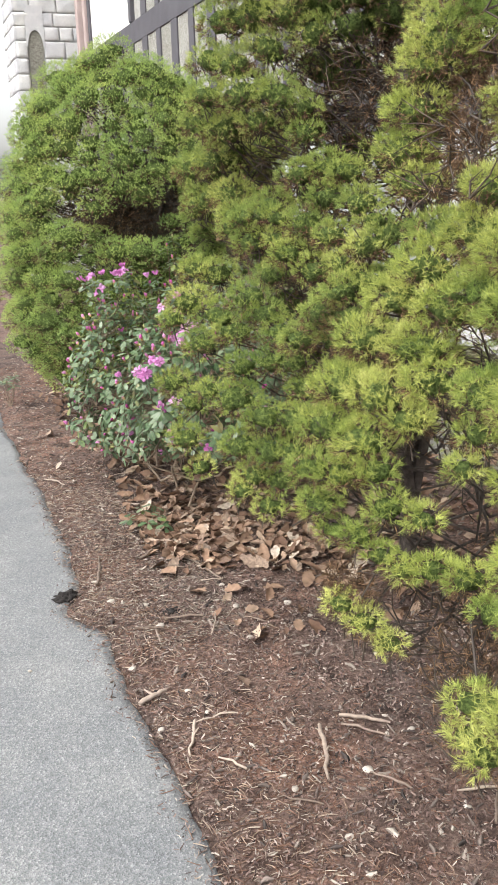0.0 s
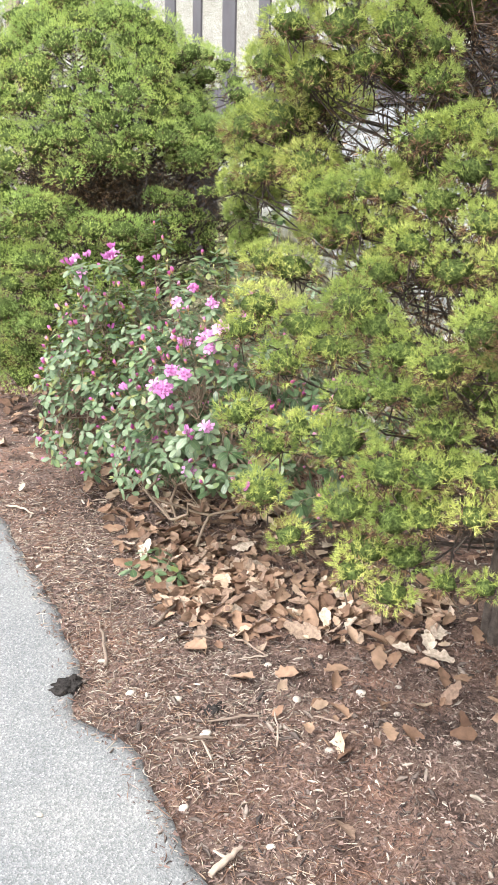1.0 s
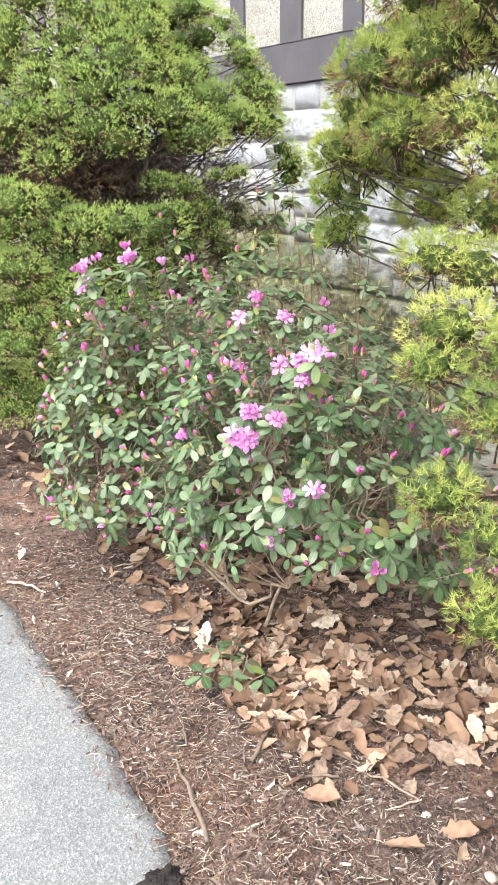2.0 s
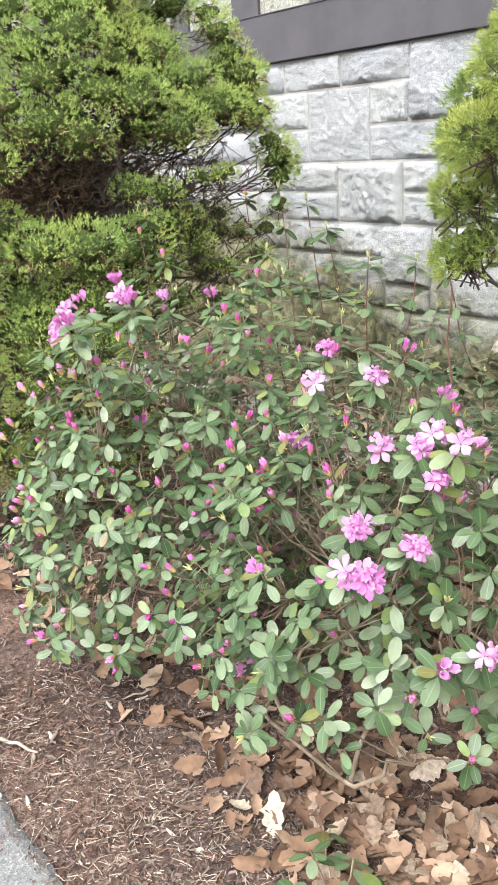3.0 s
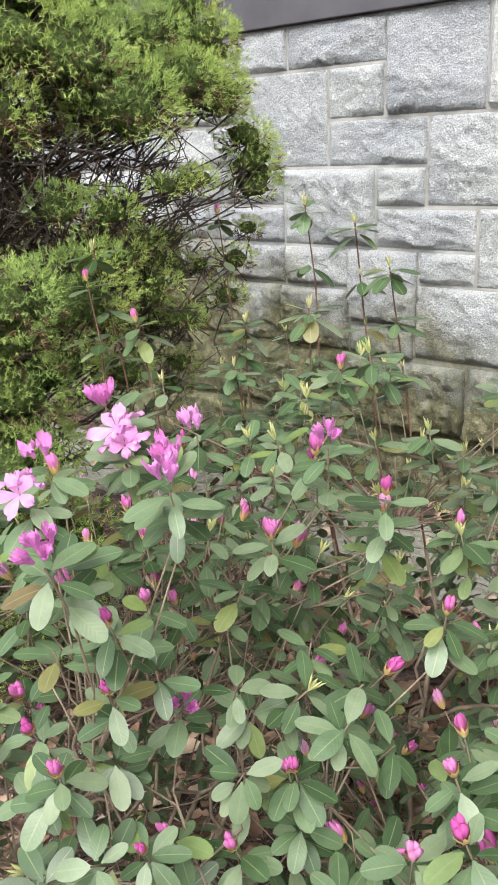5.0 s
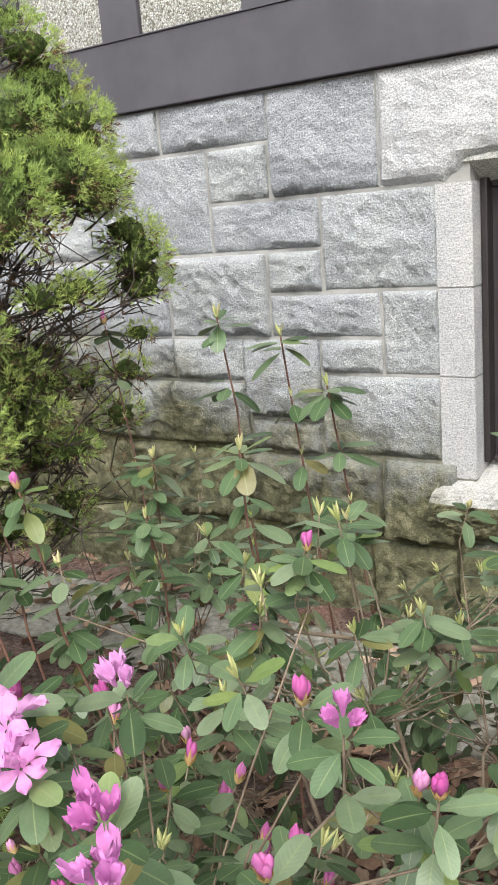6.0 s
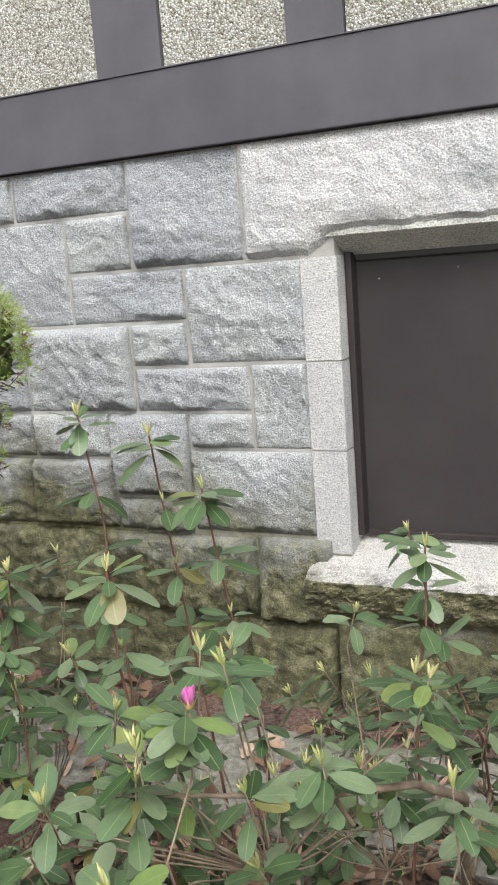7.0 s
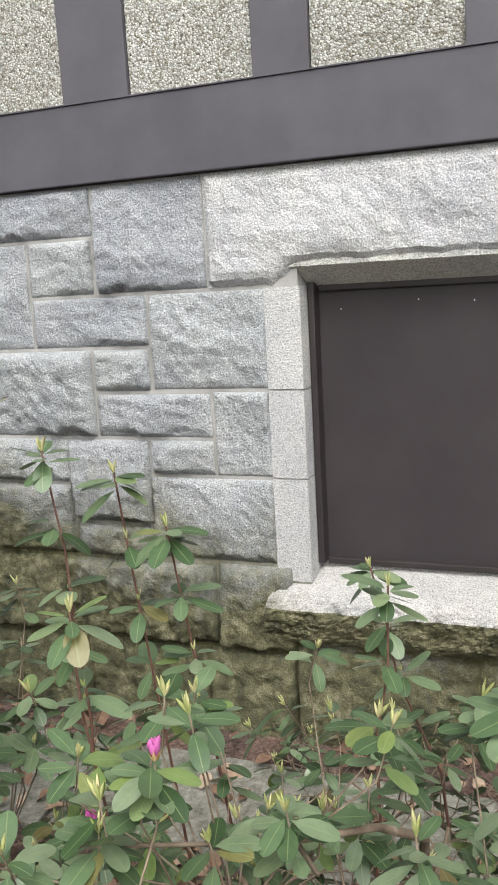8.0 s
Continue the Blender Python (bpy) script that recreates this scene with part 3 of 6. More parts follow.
def build_sill():
    """A worn sloping top with a ragged front edge over a split rock face."""
    prof = [(3.62, 0.592), (3.60, 0.588), (3.592, 0.572), (3.53, 0.556), (3.47, 0.540), (3.435, 0.526), (3.415, 0.505), (3.40, 0.475), (3.395, 0.45), (3.40, 0.425), (3.408, 0.395), (3.425, 0.365), (3.45, 0.342), (3.50, 0.336)]
    y0, y1, nx, fine = 3.3, 5.115, 220, 4
    line = []
    for (xa, za), (xb, zb) in zip(prof, prof[1:]):
        line += [(xa + (xb - xa) * k / fine, za + (zb - za) * k / fine) for k in range(fine)]
    line.append(prof[-1])

    def sheet(rows):
        bm = bmesh.new()
        grid = []
        for i in range(nx + 1):
            y = y0 + (y1 - y0) * i / nx
            cut, row = max(0.0, (y - 4.975) / (y1 - 4.975)), []
            for x, z in rows:
                low = min(1.0, max(0.0, (0.53 - z) / 0.07))
                d = low * (0.026 * noise.fractal((y * 10, z * 15, 3.0), 0.6, 2.0, 5) + 0.004 * noise.noise((y * 55, z * 55, 1.0)))
                # the end is cut back towards the jamb
                back = cut * (y1 - 4.972) * min(1.0, max(0.0, (x - 3.405) / (3.592 - 3.405))) if z > 0.45 else 0.0
                row.append(bm.verts.new((x - d, y - back, z + 0.25 * d)))
            grid.append(row)
        for i in range(nx):
            for j in range(len(rows) - 1):
                bm.faces.new((grid[i][j], grid[i][j + 1], grid[i + 1][j + 1], grid[i + 1][j]))
        bm.faces.new(grid[nx])
        bmesh.ops.recalc_face_normals(bm, faces=bm.faces)
        return bm

    split = 7 * fine
    s = part("window_sill", sheet(line[:split + 1]), M_SILL, None)
    tagged(s, "pale worn granite window sill over a mossy rough face", "sill", kind="structure")
    part("sill_face", sheet(line[split:]), M_SILL_FACE, s, "mossy split rock face under the sill")


def build_far_window():
    bm = bmesh.new()
    box(bm, 3.63, 3.69, 8.46, 9.54, 0.56, 1.52)
    w = part("window_2", bm, M_BOARD, None)
    tagged(w, "dark boarded basement window behind the conifers", "window", kind="structure")
    for b in ((3.60, 3.635, 8.46, 8.50, 0.56, 1.52), (3.60, 3.635, 9.50, 9.54, 0.56, 1.52), (3.60, 3.635, 8.50, 9.50, 1.48, 1.52)):
        bm = bmesh.new()
        box(bm, *b, bevel=0.004)
        part("window_frame", bm, M_BFRAME, w)
    bm = bmesh.new()
    extruded(bm, [(3.62, 0.585), (3.42, 0.53), (3.42, 0.43), (3.62, 0.43)], 8.35, 9.65)
    part("window_sill", bm, M_SILL, w, "pale granite sill")


def build_window():
    bm = bmesh.new()
    box(bm, 3.600, 3.69, 3.5, 4.972, 0.56, 1.56)
    w = part("window_1", bm, M_BOARD, None)
    tagged(w, "basement window closed with a dark brown-black board", "window", kind="structure")
    for b in ((3.545, 3.604, 4.944, 4.966, 0.592, 1.53), (3.576, 3.604, 3.5, 4.942, 0.584, 0.606), (3.586, 3.604, 3.5, 4.942, 1.50, 1.55)):
        bm = bmesh.new()
        box(bm, *b, bevel=0.004)
        part("window_frame", bm, M_BFRAME, w)
    for y, z in ((4.87, 1.44), (4.45, 1.45), (4.62, 1.46)):
        bm = bmesh.new()
        bmesh.ops.create_icosphere(bm, subdivisions=1, radius=0.0025, matrix=Matrix.Translation((3.599, y, z)))
        part("nail_head", bm, M_WHITE, w, "tiny pale nail head")


STUDS = []
y = 5.745 - 1.295 * 6
while y < 15.0:
    STUDS += [(y - 0.241, y), (y + 0.449, y + 0.628)]
    y += 1.295


def build_timber():
    """Half-timbering over the stone: rails, studs and pebble-dashed panels."""
    bm = bmesh.new()
    box(bm, 3.49, 3.95, -8.0, 16.38, 1.9, 8.2)
    wall = part("wall_upper", bm, M_MORTAR, None)
    tagged(wall, "half-timbered upper wall with pebble-dashed panels", "wall", kind="structure")
    for z0, z1, depth in ((*Z_BEAM, 3.440), (3.47, 3.74, 3.448), (5.3, 5.55, 3.448), (7.9, 8.2, 3.43)):
        cuts = [-8.0, 1.6, 8.4, 14.0, 16.38]
        for a, b in zip(cuts, cuts[1:]):
            bm = bmesh.new()
            box(bm, depth, 3.60, a + 0.001, b - 0.001, z0, z1, bevel=0.004)
            part("timber_rail", bm, M_TIMBER, wall)
    spans = [(2.145, 3.468), (3.742, 5.298), (5.552, 7.898)]
    for z0, z1 in spans:
        edges = []
        for a, b in STUDS:
            if z0 > 3 and 12.7 < (a + b) / 2 < 15.3:
                continue
            bm = bmesh.new()
            box(bm, 3.448, 3.60, a, b, z0, z1, bevel=0.003)
            part("timber_stud", bm, M_TIMBER, wall)
            edges.append((a, b))
        edges.sort()
        for (_, b), (c, _) in zip(edges, edges[1:]):
            if c - b > 1.0:
                continue
            bm = bmesh.new()
            box(bm, 3.466, 3.56, b + 0.002, c - 0.002, z0 + 0.002, z1 - 0.002)
            part("pebble_dash_panel", bm, M_PEBBLE, wall)
    # thin lead drip along the top of the lower rail
    bm = bmesh.new()
    box(bm, 3.4345, 3.5, -8.0, 16.38, 2.143, 2.147)
    part("drip_strip", bm, M_TIMBER, wall)
    # pale tall window with its reddish frame, far along the wall
    bm = bmesh.new()
    box(bm, 3.46, 3.58, 12.75, 15.25, 3.745, 5.295)
    part("window_panel", bm, M_WHITE, wall, "white blind behind the tall window")
    for a, b in ((12.66, 12.78), (15.2, 15.32)):
        bm = bmesh.new()
        box(bm, 3.43, 3.6, a, b, 3.745, 5.295, bevel=0.004)
        part("window_frame", bm, M_TIMBER, wall)
    for a, b in ((15.42, 15.58), (15.95, 16.15)):
        bm = bmesh.new()
        box(bm, 3.40, 3.6, a, b, 1.0, 8.0, bevel=0.02)
        part("corner_board", bm, M_PINK, wall, "weathered reddish board")


def build_tower():
    x0, x1, y0, y1, top = 2.40, 4.4, 16.4, 17.7, 9.0
    bm = bmesh.new()
    box(bm, x0 + 0.015, x1, y0 + 0.05, y1, -0.1, top)
    t = part("tower", bm, M_TOWER, None)
    tagged(t, "pale granite tower with a narrow arched window", "tower", kind="structure")
    rng = random.Random(3)
    bm = bmesh.new()
    outline = []
    for i in range(13):
        a = math.pi * i / 12
        outline.append((x0 + 0.34 - 0.13 * math.cos(a), 3.95 + 0.26 * math.sin(a)))
    pts = [(x0 + 0.21, 2.6)] + outline + [(x0 + 0.47, 2.6)]
    f = [bm.verts.new((x, y0 + 0.030, z)) for x, z in pts]
    g = [bm.verts.new((x, y0 + 0.055, z)) for x, z in pts]
    bm.faces.new(f)
    for i in range(len(pts)):
        j = (i + 1) % len(pts)
        bm.faces.new((f[i], f[j], g[j], g[i]))
    part("arched_window", bm, M_CONCRETE, t, "narrow shaded arched window opening")
    for s in (-1, 1):
        # stones cut to the arch
        arc = [(x0 + 0.34 + s * 0.13 * math.cos(math.pi / 2 * i / 8), 3.95 + 0.26 * math.sin(math.pi / 2 * i / 8)) for i in range(9)]
        pts = arc + [(x0 + 0.34, 4.6), (x0 + 0.34 + s * 0.155, 4.6), (x0 + 0.34 + s * 0.155, 3.95)]
        bm = bmesh.new()
        f = [bm.verts.new((x, y0, z)) for x, z in pts]
        g = [bm.verts.new((x, y0 + 0.05, z)) for x, z in pts]
        bm.faces.new(f)
        for i in range(len(pts)):
            j = (i + 1) % len(pts)
            bm.faces.new((f[i], f[j], g[j], g[i]))
        bmesh.ops.recalc_face_normals(bm, faces=bm.faces)
        part("arch_stone", bm, M_TOWER, t)
    z = -0.05
    while z < top - 0.1:
        h = rng.uniform(0.2, 0.36)
        for side in (0, 1):
            lo, hi = (x0, x1) if side == 0 else (y0, y1)
            a = lo
            while a < hi - 0.1:
                w = min(rng.uniform(0.24, 0.55), hi - a)
                if side == 0 and z + h > 2.6 and z < 4.2 and a < x0 + 0.48 and a + w > x0 + 0.20:
                    if a < x0 + 0.17:
                        w = x0 + 0.20 - a
                    else:
                        a = x0 + 0.48
                        continue
                me = stone_mesh("stone_block", w, h, rng.randrange(10 ** 6), 0.024 if side == 0 else 0.018, 0.03, material=M_TOWER)
                at = Matrix.Translation((a + w, y0 + 0.02, z)) @ Matrix.Rotation(math.pi / 2, 4, "Z") if side == 0 else Matrix.Translation((x0 - 0.005, a, z))
                put("stone_block", me, t, at=at)
                a += w
        z += h


def build_slab():
    cuts = [1.0, 2.6, 4.1, 5.62, 7.1, 9.0]
    for a, b in zip(cuts, cuts[1:]):
        bm = bmesh.new()
        box(bm, 2.74, 3.24, a + 0.006, b - 0.006, -0.1, 0.012, bevel=0.008)
        s = part("concrete_slab", bm, M_CONCRETE, None)
        tagged(s, "grey worn concrete drip slab along the wall foot", "slab", kind="structure")


stone_wall = build_stone_wall()
build_lintel()
build_sill()
build_window()
build_far_window()
build_timber()
build_slab()


# ---- conifers ----
def tufts(rng, centres, axes, count, length, width, shoot, spread=66):
    """Needles, one slim blade each, spraying from short shoots."""
    m = len(centres)
    c, a = np.repeat(centres, count, 0), np.repeat(axes, count, 0)
    u = rng.random((m * count, 1)) ** 0.8
    per = unit(np.cross(a, unit(rng.normal(size=(m * count, 3)))))
    th = np.radians(spread * (1.15 - 0.9 * u) + rng.normal(0, 8, u.shape))
    d = a * np.cos(th) + per * np.sin(th)
    start = c + a * shoot * (u - 0.8)
    size = np.repeat(rng.uniform(0.75, 1.2, (m, 1)), count, 0)
    ln = length * size * rng.uniform(0.8, 1.1, u.shape)
    tip = start + d * ln
    side = unit(np.cross(d, unit(rng.normal(size=d.shape)))) * width / 2
    v = np.stack([start + side, start - side, tip], 1).reshape(-1, 3)
    return v, np.arange(len(v)).reshape(-1, 3)


def pad_points(rng, centre, r, density, out, flat=0.78, puff=0.15):
    """Shoot tips over a lumpy cushion of foliage, open below and sparse on the shaded wall side."""
    d = unit(rng.normal(size=(max(30, int(density * 9.0 * r * r)), 3)))
    d = d[(d[:, 2] > rng.uniform(-0.75, -0.3, len(d))) | ((d @ out > 0.25) & (d[:, 2] > -0.8))]
    d = d[(d @ np.array((-0.55, -0.75, 0.37)) > -0.40) | (rng.random(len(d)) < 0.30)]
    lump = np.array([noise.noise(tuple(centre * 9 + q * 2.6)) + 4 * puff * noise.noise(tuple(centre * 5 + q * 5.5)) for q in d])[:, None]
    p = centre + d * np.array((r, r, r * flat)) * (1 + 0.25 * lump) * rng.uniform(0.84, 1.04, (len(d), 1))
    return p, unit(d * np.array((1, 1, 1.2)) + np.array((0, 0, 0.30)) + rng.normal(0, 0.22, d.shape)), d[:, 2]


def unburied(points, pads, own, flat=0.78):
    """Which points stand clear of all the other cushions."""
    clear = np.ones(len(points), bool)
    for k, (x, y, z, r) in enumerate(pads):
        if k != own:
            clear &= (((points - np.array((x, y, z))) / np.array((r, r, r * flat))) ** 2).sum(1) > 0.60
    return clear


BALL = bmesh.new()
bmesh.ops.create_icosphere(BALL, subdivisions=2, radius=1.0)
BALL_V, BALL_F = np.array([v.co[:] for v in BALL.verts]), np.array([[v.index for v in f.verts] for f in BALL.faces])
BALL.free()


def shade_core_mesh(rng, pads, core):
    """Added dark balls, shade in their colour, that close each cushion behind its needles."""
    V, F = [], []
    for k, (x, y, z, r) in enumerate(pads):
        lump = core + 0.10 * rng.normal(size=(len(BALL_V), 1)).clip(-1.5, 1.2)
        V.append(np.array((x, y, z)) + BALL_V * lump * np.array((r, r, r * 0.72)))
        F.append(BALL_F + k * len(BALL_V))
    return mesh_of("crown_shade_core", np.concatenate(V), np.concatenate(F), M_CORE_SHADE)


def conifer(label, foot, stems, pads, seed, count, length, width, density, material, dead=0.10, shoot=0.010, spread=66, grow=1.0, thin=lambda x, y, z: 1.0, sprays=(), inner=(), core=0.56, browned=(), flat=0.78, puff=0.15, under=0.6):
    rng = np.random.default_rng(seed)
    root = tagged(new("conifer_tree"), label, "tree")
    root.location = foot
    here = Matrix.Translation(foot).inverted()
    foot = np.array(foot, float)
    twigs = Tubes(4)
    for dx, dy, h in stems:
        top = foot + np.array((dx, dy, h))
        trunk = Tubes(8)
        trunk.add(bent(rng, foot + np.array((dx, dy, 0)) * 0.15 - np.array((0, 0, 0.05)), top, -0.0, 0.02, 7), list(np.linspace(0.022, 0.008, 8)))
        put("trunk", trunk.mesh("trunk", M_BARK), root)
    P, A, C, dry_p, dry_a = [], [], [], [], []
    pads = [(x, y, z, r * grow) for x, y, z, r in pads]
    for own, (x, y, z, r) in enumerate(pads):
        c = np.array((x, y, z))
        o = c - foot
        o[2] = 0
        out = o / max(np.linalg.norm(o), 1e-6)
        p, a, lift = pad_points(rng, c, r, density * thin(x, y, z), out, flat, puff)
        clear = unburied(p, pads, own, flat)
        dry = clear & (lift < -0.10) & (rng.random(len(p)) < (under if y < 3.4 or y > 4.0 else 0.0))
        dry_p.append(p[dry]), dry_a.append(a[dry])
        if (clear & ~dry).any():
            p, a = p[clear & ~dry], a[clear & ~dry]
        P.append(p), A.append(a), C.append(np.repeat(c[None] - out * r * 0.5 - np.array((0, 0, r * 0.35)), len(p), 0))
        s = stems[rng.integers(len(stems))]
        zz = max(0.34, z - 0.22 - 0.2 * rng.random()) if z > 0.72 else z + 0.12 + 0.15 * rng.random()
        start = foot + np.array((s[0], s[1], 0)) * (0.15 + 0.85 * min(1, zz / s[2])) + np.array((0, 0, zz))
        limb = Tubes(5)
        limb.add(bent(rng, start, c - np.array((0, 0, r * 0.3)), 0.03, 0.034, 6), list(np.linspace(0.0048, 0.0022, 7)))
        for _ in range(5):
            k = p[rng.integers(len(p))]
            k = c + (k - c) * 0.72
            limb.add(bent(rng, c - out * r * 0.6 - np.array((0, 0, r * 0.4)), k, 0.01, 0.018, 3), [0.0018, 0.0015, 0.0012, 0.0008])
        put("branch", limb.mesh("branch", M_BARK), root)
    tagged(put("crown_shade_core", shade_core_mesh(rng, [q for q in pads if thin(*q[:3]) > 0.25], core), root, "added dark lumps behind the needles, coloured as the crown's inner shade"), kind="stuff")
    for a, b, reach, number in sprays:
        # bare forked side branches
        for _ in range(number):
            t = Tubes(5)
            start = foot + np.array(a) + rng.normal(0, 0.05, 3)
            end = foot + np.array(b) + rng.normal(0, reach, 3)
            pts = bent(rng, start, end, 0.02, 0.018, 6)
            t.add(pts, list(np.linspace(0.0040, 0.0014, 7)))
            for k in range(2, 7):
                for _ in range(5):
                    q = np.array(pts[k])
                    tip = q + unit(rng.normal(size=3) + 0.7 * unit(end - start)) * rng.uniform(0.06, 0.16)
                    t.add(bent(rng, q, tip, 0, 0.008, 3), [0.0017, 0.0013, 0.0010, 0.0007])
            put("branch", t.mesh("branch", M_BARK), root)
    P, A, C = np.concatenate(P), np.concatenate(A), np.concatenate(C)
    inside = []
    for x, y, z0, z1, r, number in inner:
        # the shaded heart: fine bare twigs and dry needles round the stems
        q = rng.normal(size=(number, 3))
        q = unit(q) * rng.random((number, 1)) ** 0.45
        q = np.array((x, y, (z0 + z1) / 2)) + q * np.array((r, r, (z1 - z0) / 2))
        inside.append(q)
        for k in range(0, number, 9):
            d = unit(rng.normal(size=3) * np.array((1, 1, 0.4)) + np.array((0, 0, 0.35)))
            p = q[k]
            for _ in range(3):
                e = p + unit(d + rng.normal(0, 0.45, 3)) * rng.uniform(0.06, 0.13)
                twigs.add([tuple(p), tuple((p + e) / 2 + rng.normal(0, 0.006, 3)), tuple(e)], [0.0022, 0.0016, 0.0008])
    for p, c, a in zip(P[::28], C[::28], A[::28]):
        twigs.add([tuple(p - a * 0.11 + (c - p) * 0.25), tuple(p - a * 0.03)], [0.0020, 0.0010])
    tagged(put("twigs", twigs.mesh("twigs", M_TWIG), root), kind="stuff")
    v, f = tufts(rng, P, A, count, length, width, shoot, spread)
    put("crown", mesh_of("crown", v, f, material), root)
    pick = np.flatnonzero(rng.random(len(P)) < dead)
    back = P[pick] + (C[pick] - P[pick]) * rng.uniform(0.30, 0.85, (len(pick), 1))
    if inside:
        q = np.concatenate(inside)
        back = np.concatenate([back, q])
        A = np.concatenate([A[pick], unit(rng.normal(size=q.shape))])
    else:
        A = A[pick]
    back, A = np.concatenate([back] + dry_p), np.concatenate([A] + dry_a)
    for x, y, z, r in browned:
        # clumps whose needles have died off
        p, a, _ = pad_points(rng, np.array((x, y, z)), r * grow, density, unit(np.array((x, y, 0.0)) - foot * np.array((1, 1, 0))))
        back, A = np.concatenate([back, p]), np.concatenate([A, a])
    v, f = tufts(rng, back, A, 7, length * 1.35, width * 1.5, shoot * 1.6, 80)
    put("dead_needles", mesh_of("dead_needles", v, f, M_DEAD), root, "brown dry needles inside the crown")
    for o in root.children:
        o.matrix_parent_inverse = here
    return root


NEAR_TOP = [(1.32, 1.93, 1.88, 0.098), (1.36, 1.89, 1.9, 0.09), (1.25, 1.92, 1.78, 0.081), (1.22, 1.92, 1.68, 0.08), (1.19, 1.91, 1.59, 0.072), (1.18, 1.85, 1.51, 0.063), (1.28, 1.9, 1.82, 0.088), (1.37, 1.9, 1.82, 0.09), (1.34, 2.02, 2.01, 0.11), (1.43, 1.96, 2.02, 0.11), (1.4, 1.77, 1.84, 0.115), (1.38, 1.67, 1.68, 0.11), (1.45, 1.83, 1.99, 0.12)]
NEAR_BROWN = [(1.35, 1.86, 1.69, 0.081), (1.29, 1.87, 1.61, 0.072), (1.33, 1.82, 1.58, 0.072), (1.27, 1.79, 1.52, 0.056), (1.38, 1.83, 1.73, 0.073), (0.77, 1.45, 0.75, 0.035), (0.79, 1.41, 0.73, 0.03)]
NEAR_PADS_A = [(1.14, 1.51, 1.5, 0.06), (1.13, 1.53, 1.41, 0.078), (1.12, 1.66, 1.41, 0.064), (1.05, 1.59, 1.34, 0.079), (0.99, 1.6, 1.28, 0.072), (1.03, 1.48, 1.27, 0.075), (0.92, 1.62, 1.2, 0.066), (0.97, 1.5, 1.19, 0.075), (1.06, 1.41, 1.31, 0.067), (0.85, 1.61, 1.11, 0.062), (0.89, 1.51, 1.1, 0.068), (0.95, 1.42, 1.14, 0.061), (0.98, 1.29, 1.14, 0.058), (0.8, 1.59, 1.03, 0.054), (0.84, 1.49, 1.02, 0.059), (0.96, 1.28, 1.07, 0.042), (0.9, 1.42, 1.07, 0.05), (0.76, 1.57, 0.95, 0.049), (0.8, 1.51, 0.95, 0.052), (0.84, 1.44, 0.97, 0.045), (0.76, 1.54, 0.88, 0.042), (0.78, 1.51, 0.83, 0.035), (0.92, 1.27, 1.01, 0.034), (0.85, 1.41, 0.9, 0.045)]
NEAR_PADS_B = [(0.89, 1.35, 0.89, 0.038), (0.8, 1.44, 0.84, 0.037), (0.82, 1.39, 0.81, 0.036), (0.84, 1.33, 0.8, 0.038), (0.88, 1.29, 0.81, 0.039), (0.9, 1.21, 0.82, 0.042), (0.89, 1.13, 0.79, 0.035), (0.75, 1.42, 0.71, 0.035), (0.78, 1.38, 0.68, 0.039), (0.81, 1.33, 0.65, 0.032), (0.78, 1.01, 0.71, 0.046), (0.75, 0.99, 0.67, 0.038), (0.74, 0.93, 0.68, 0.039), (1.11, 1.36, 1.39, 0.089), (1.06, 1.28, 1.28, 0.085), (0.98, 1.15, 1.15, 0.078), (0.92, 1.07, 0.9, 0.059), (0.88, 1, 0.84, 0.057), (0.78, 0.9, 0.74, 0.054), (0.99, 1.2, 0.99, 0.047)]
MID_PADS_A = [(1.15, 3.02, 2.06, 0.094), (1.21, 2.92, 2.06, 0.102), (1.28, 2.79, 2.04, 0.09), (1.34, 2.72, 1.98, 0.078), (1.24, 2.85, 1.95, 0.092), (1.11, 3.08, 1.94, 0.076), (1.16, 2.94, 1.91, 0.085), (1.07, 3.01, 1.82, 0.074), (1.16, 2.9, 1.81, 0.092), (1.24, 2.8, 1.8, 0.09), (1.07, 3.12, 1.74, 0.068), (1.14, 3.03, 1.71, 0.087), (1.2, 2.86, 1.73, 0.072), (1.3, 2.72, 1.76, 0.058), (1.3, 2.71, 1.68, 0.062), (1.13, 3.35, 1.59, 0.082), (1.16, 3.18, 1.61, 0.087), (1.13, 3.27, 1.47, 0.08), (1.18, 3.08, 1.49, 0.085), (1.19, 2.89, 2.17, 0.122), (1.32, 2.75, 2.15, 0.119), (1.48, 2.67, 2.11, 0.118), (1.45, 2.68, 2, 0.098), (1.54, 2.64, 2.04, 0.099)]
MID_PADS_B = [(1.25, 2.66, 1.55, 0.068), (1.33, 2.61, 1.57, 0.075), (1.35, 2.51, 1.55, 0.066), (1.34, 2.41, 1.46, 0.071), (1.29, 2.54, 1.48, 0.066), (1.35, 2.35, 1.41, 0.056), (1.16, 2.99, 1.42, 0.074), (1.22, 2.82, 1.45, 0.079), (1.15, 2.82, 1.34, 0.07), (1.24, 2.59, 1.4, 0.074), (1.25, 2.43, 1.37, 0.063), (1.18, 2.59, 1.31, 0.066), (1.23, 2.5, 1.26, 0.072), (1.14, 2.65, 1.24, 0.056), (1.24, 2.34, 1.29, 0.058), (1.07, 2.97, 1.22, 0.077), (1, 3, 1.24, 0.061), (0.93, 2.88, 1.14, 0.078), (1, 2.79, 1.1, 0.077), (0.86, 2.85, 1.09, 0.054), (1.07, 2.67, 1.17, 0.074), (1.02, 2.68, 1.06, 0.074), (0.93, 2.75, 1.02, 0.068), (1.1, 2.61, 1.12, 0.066)]
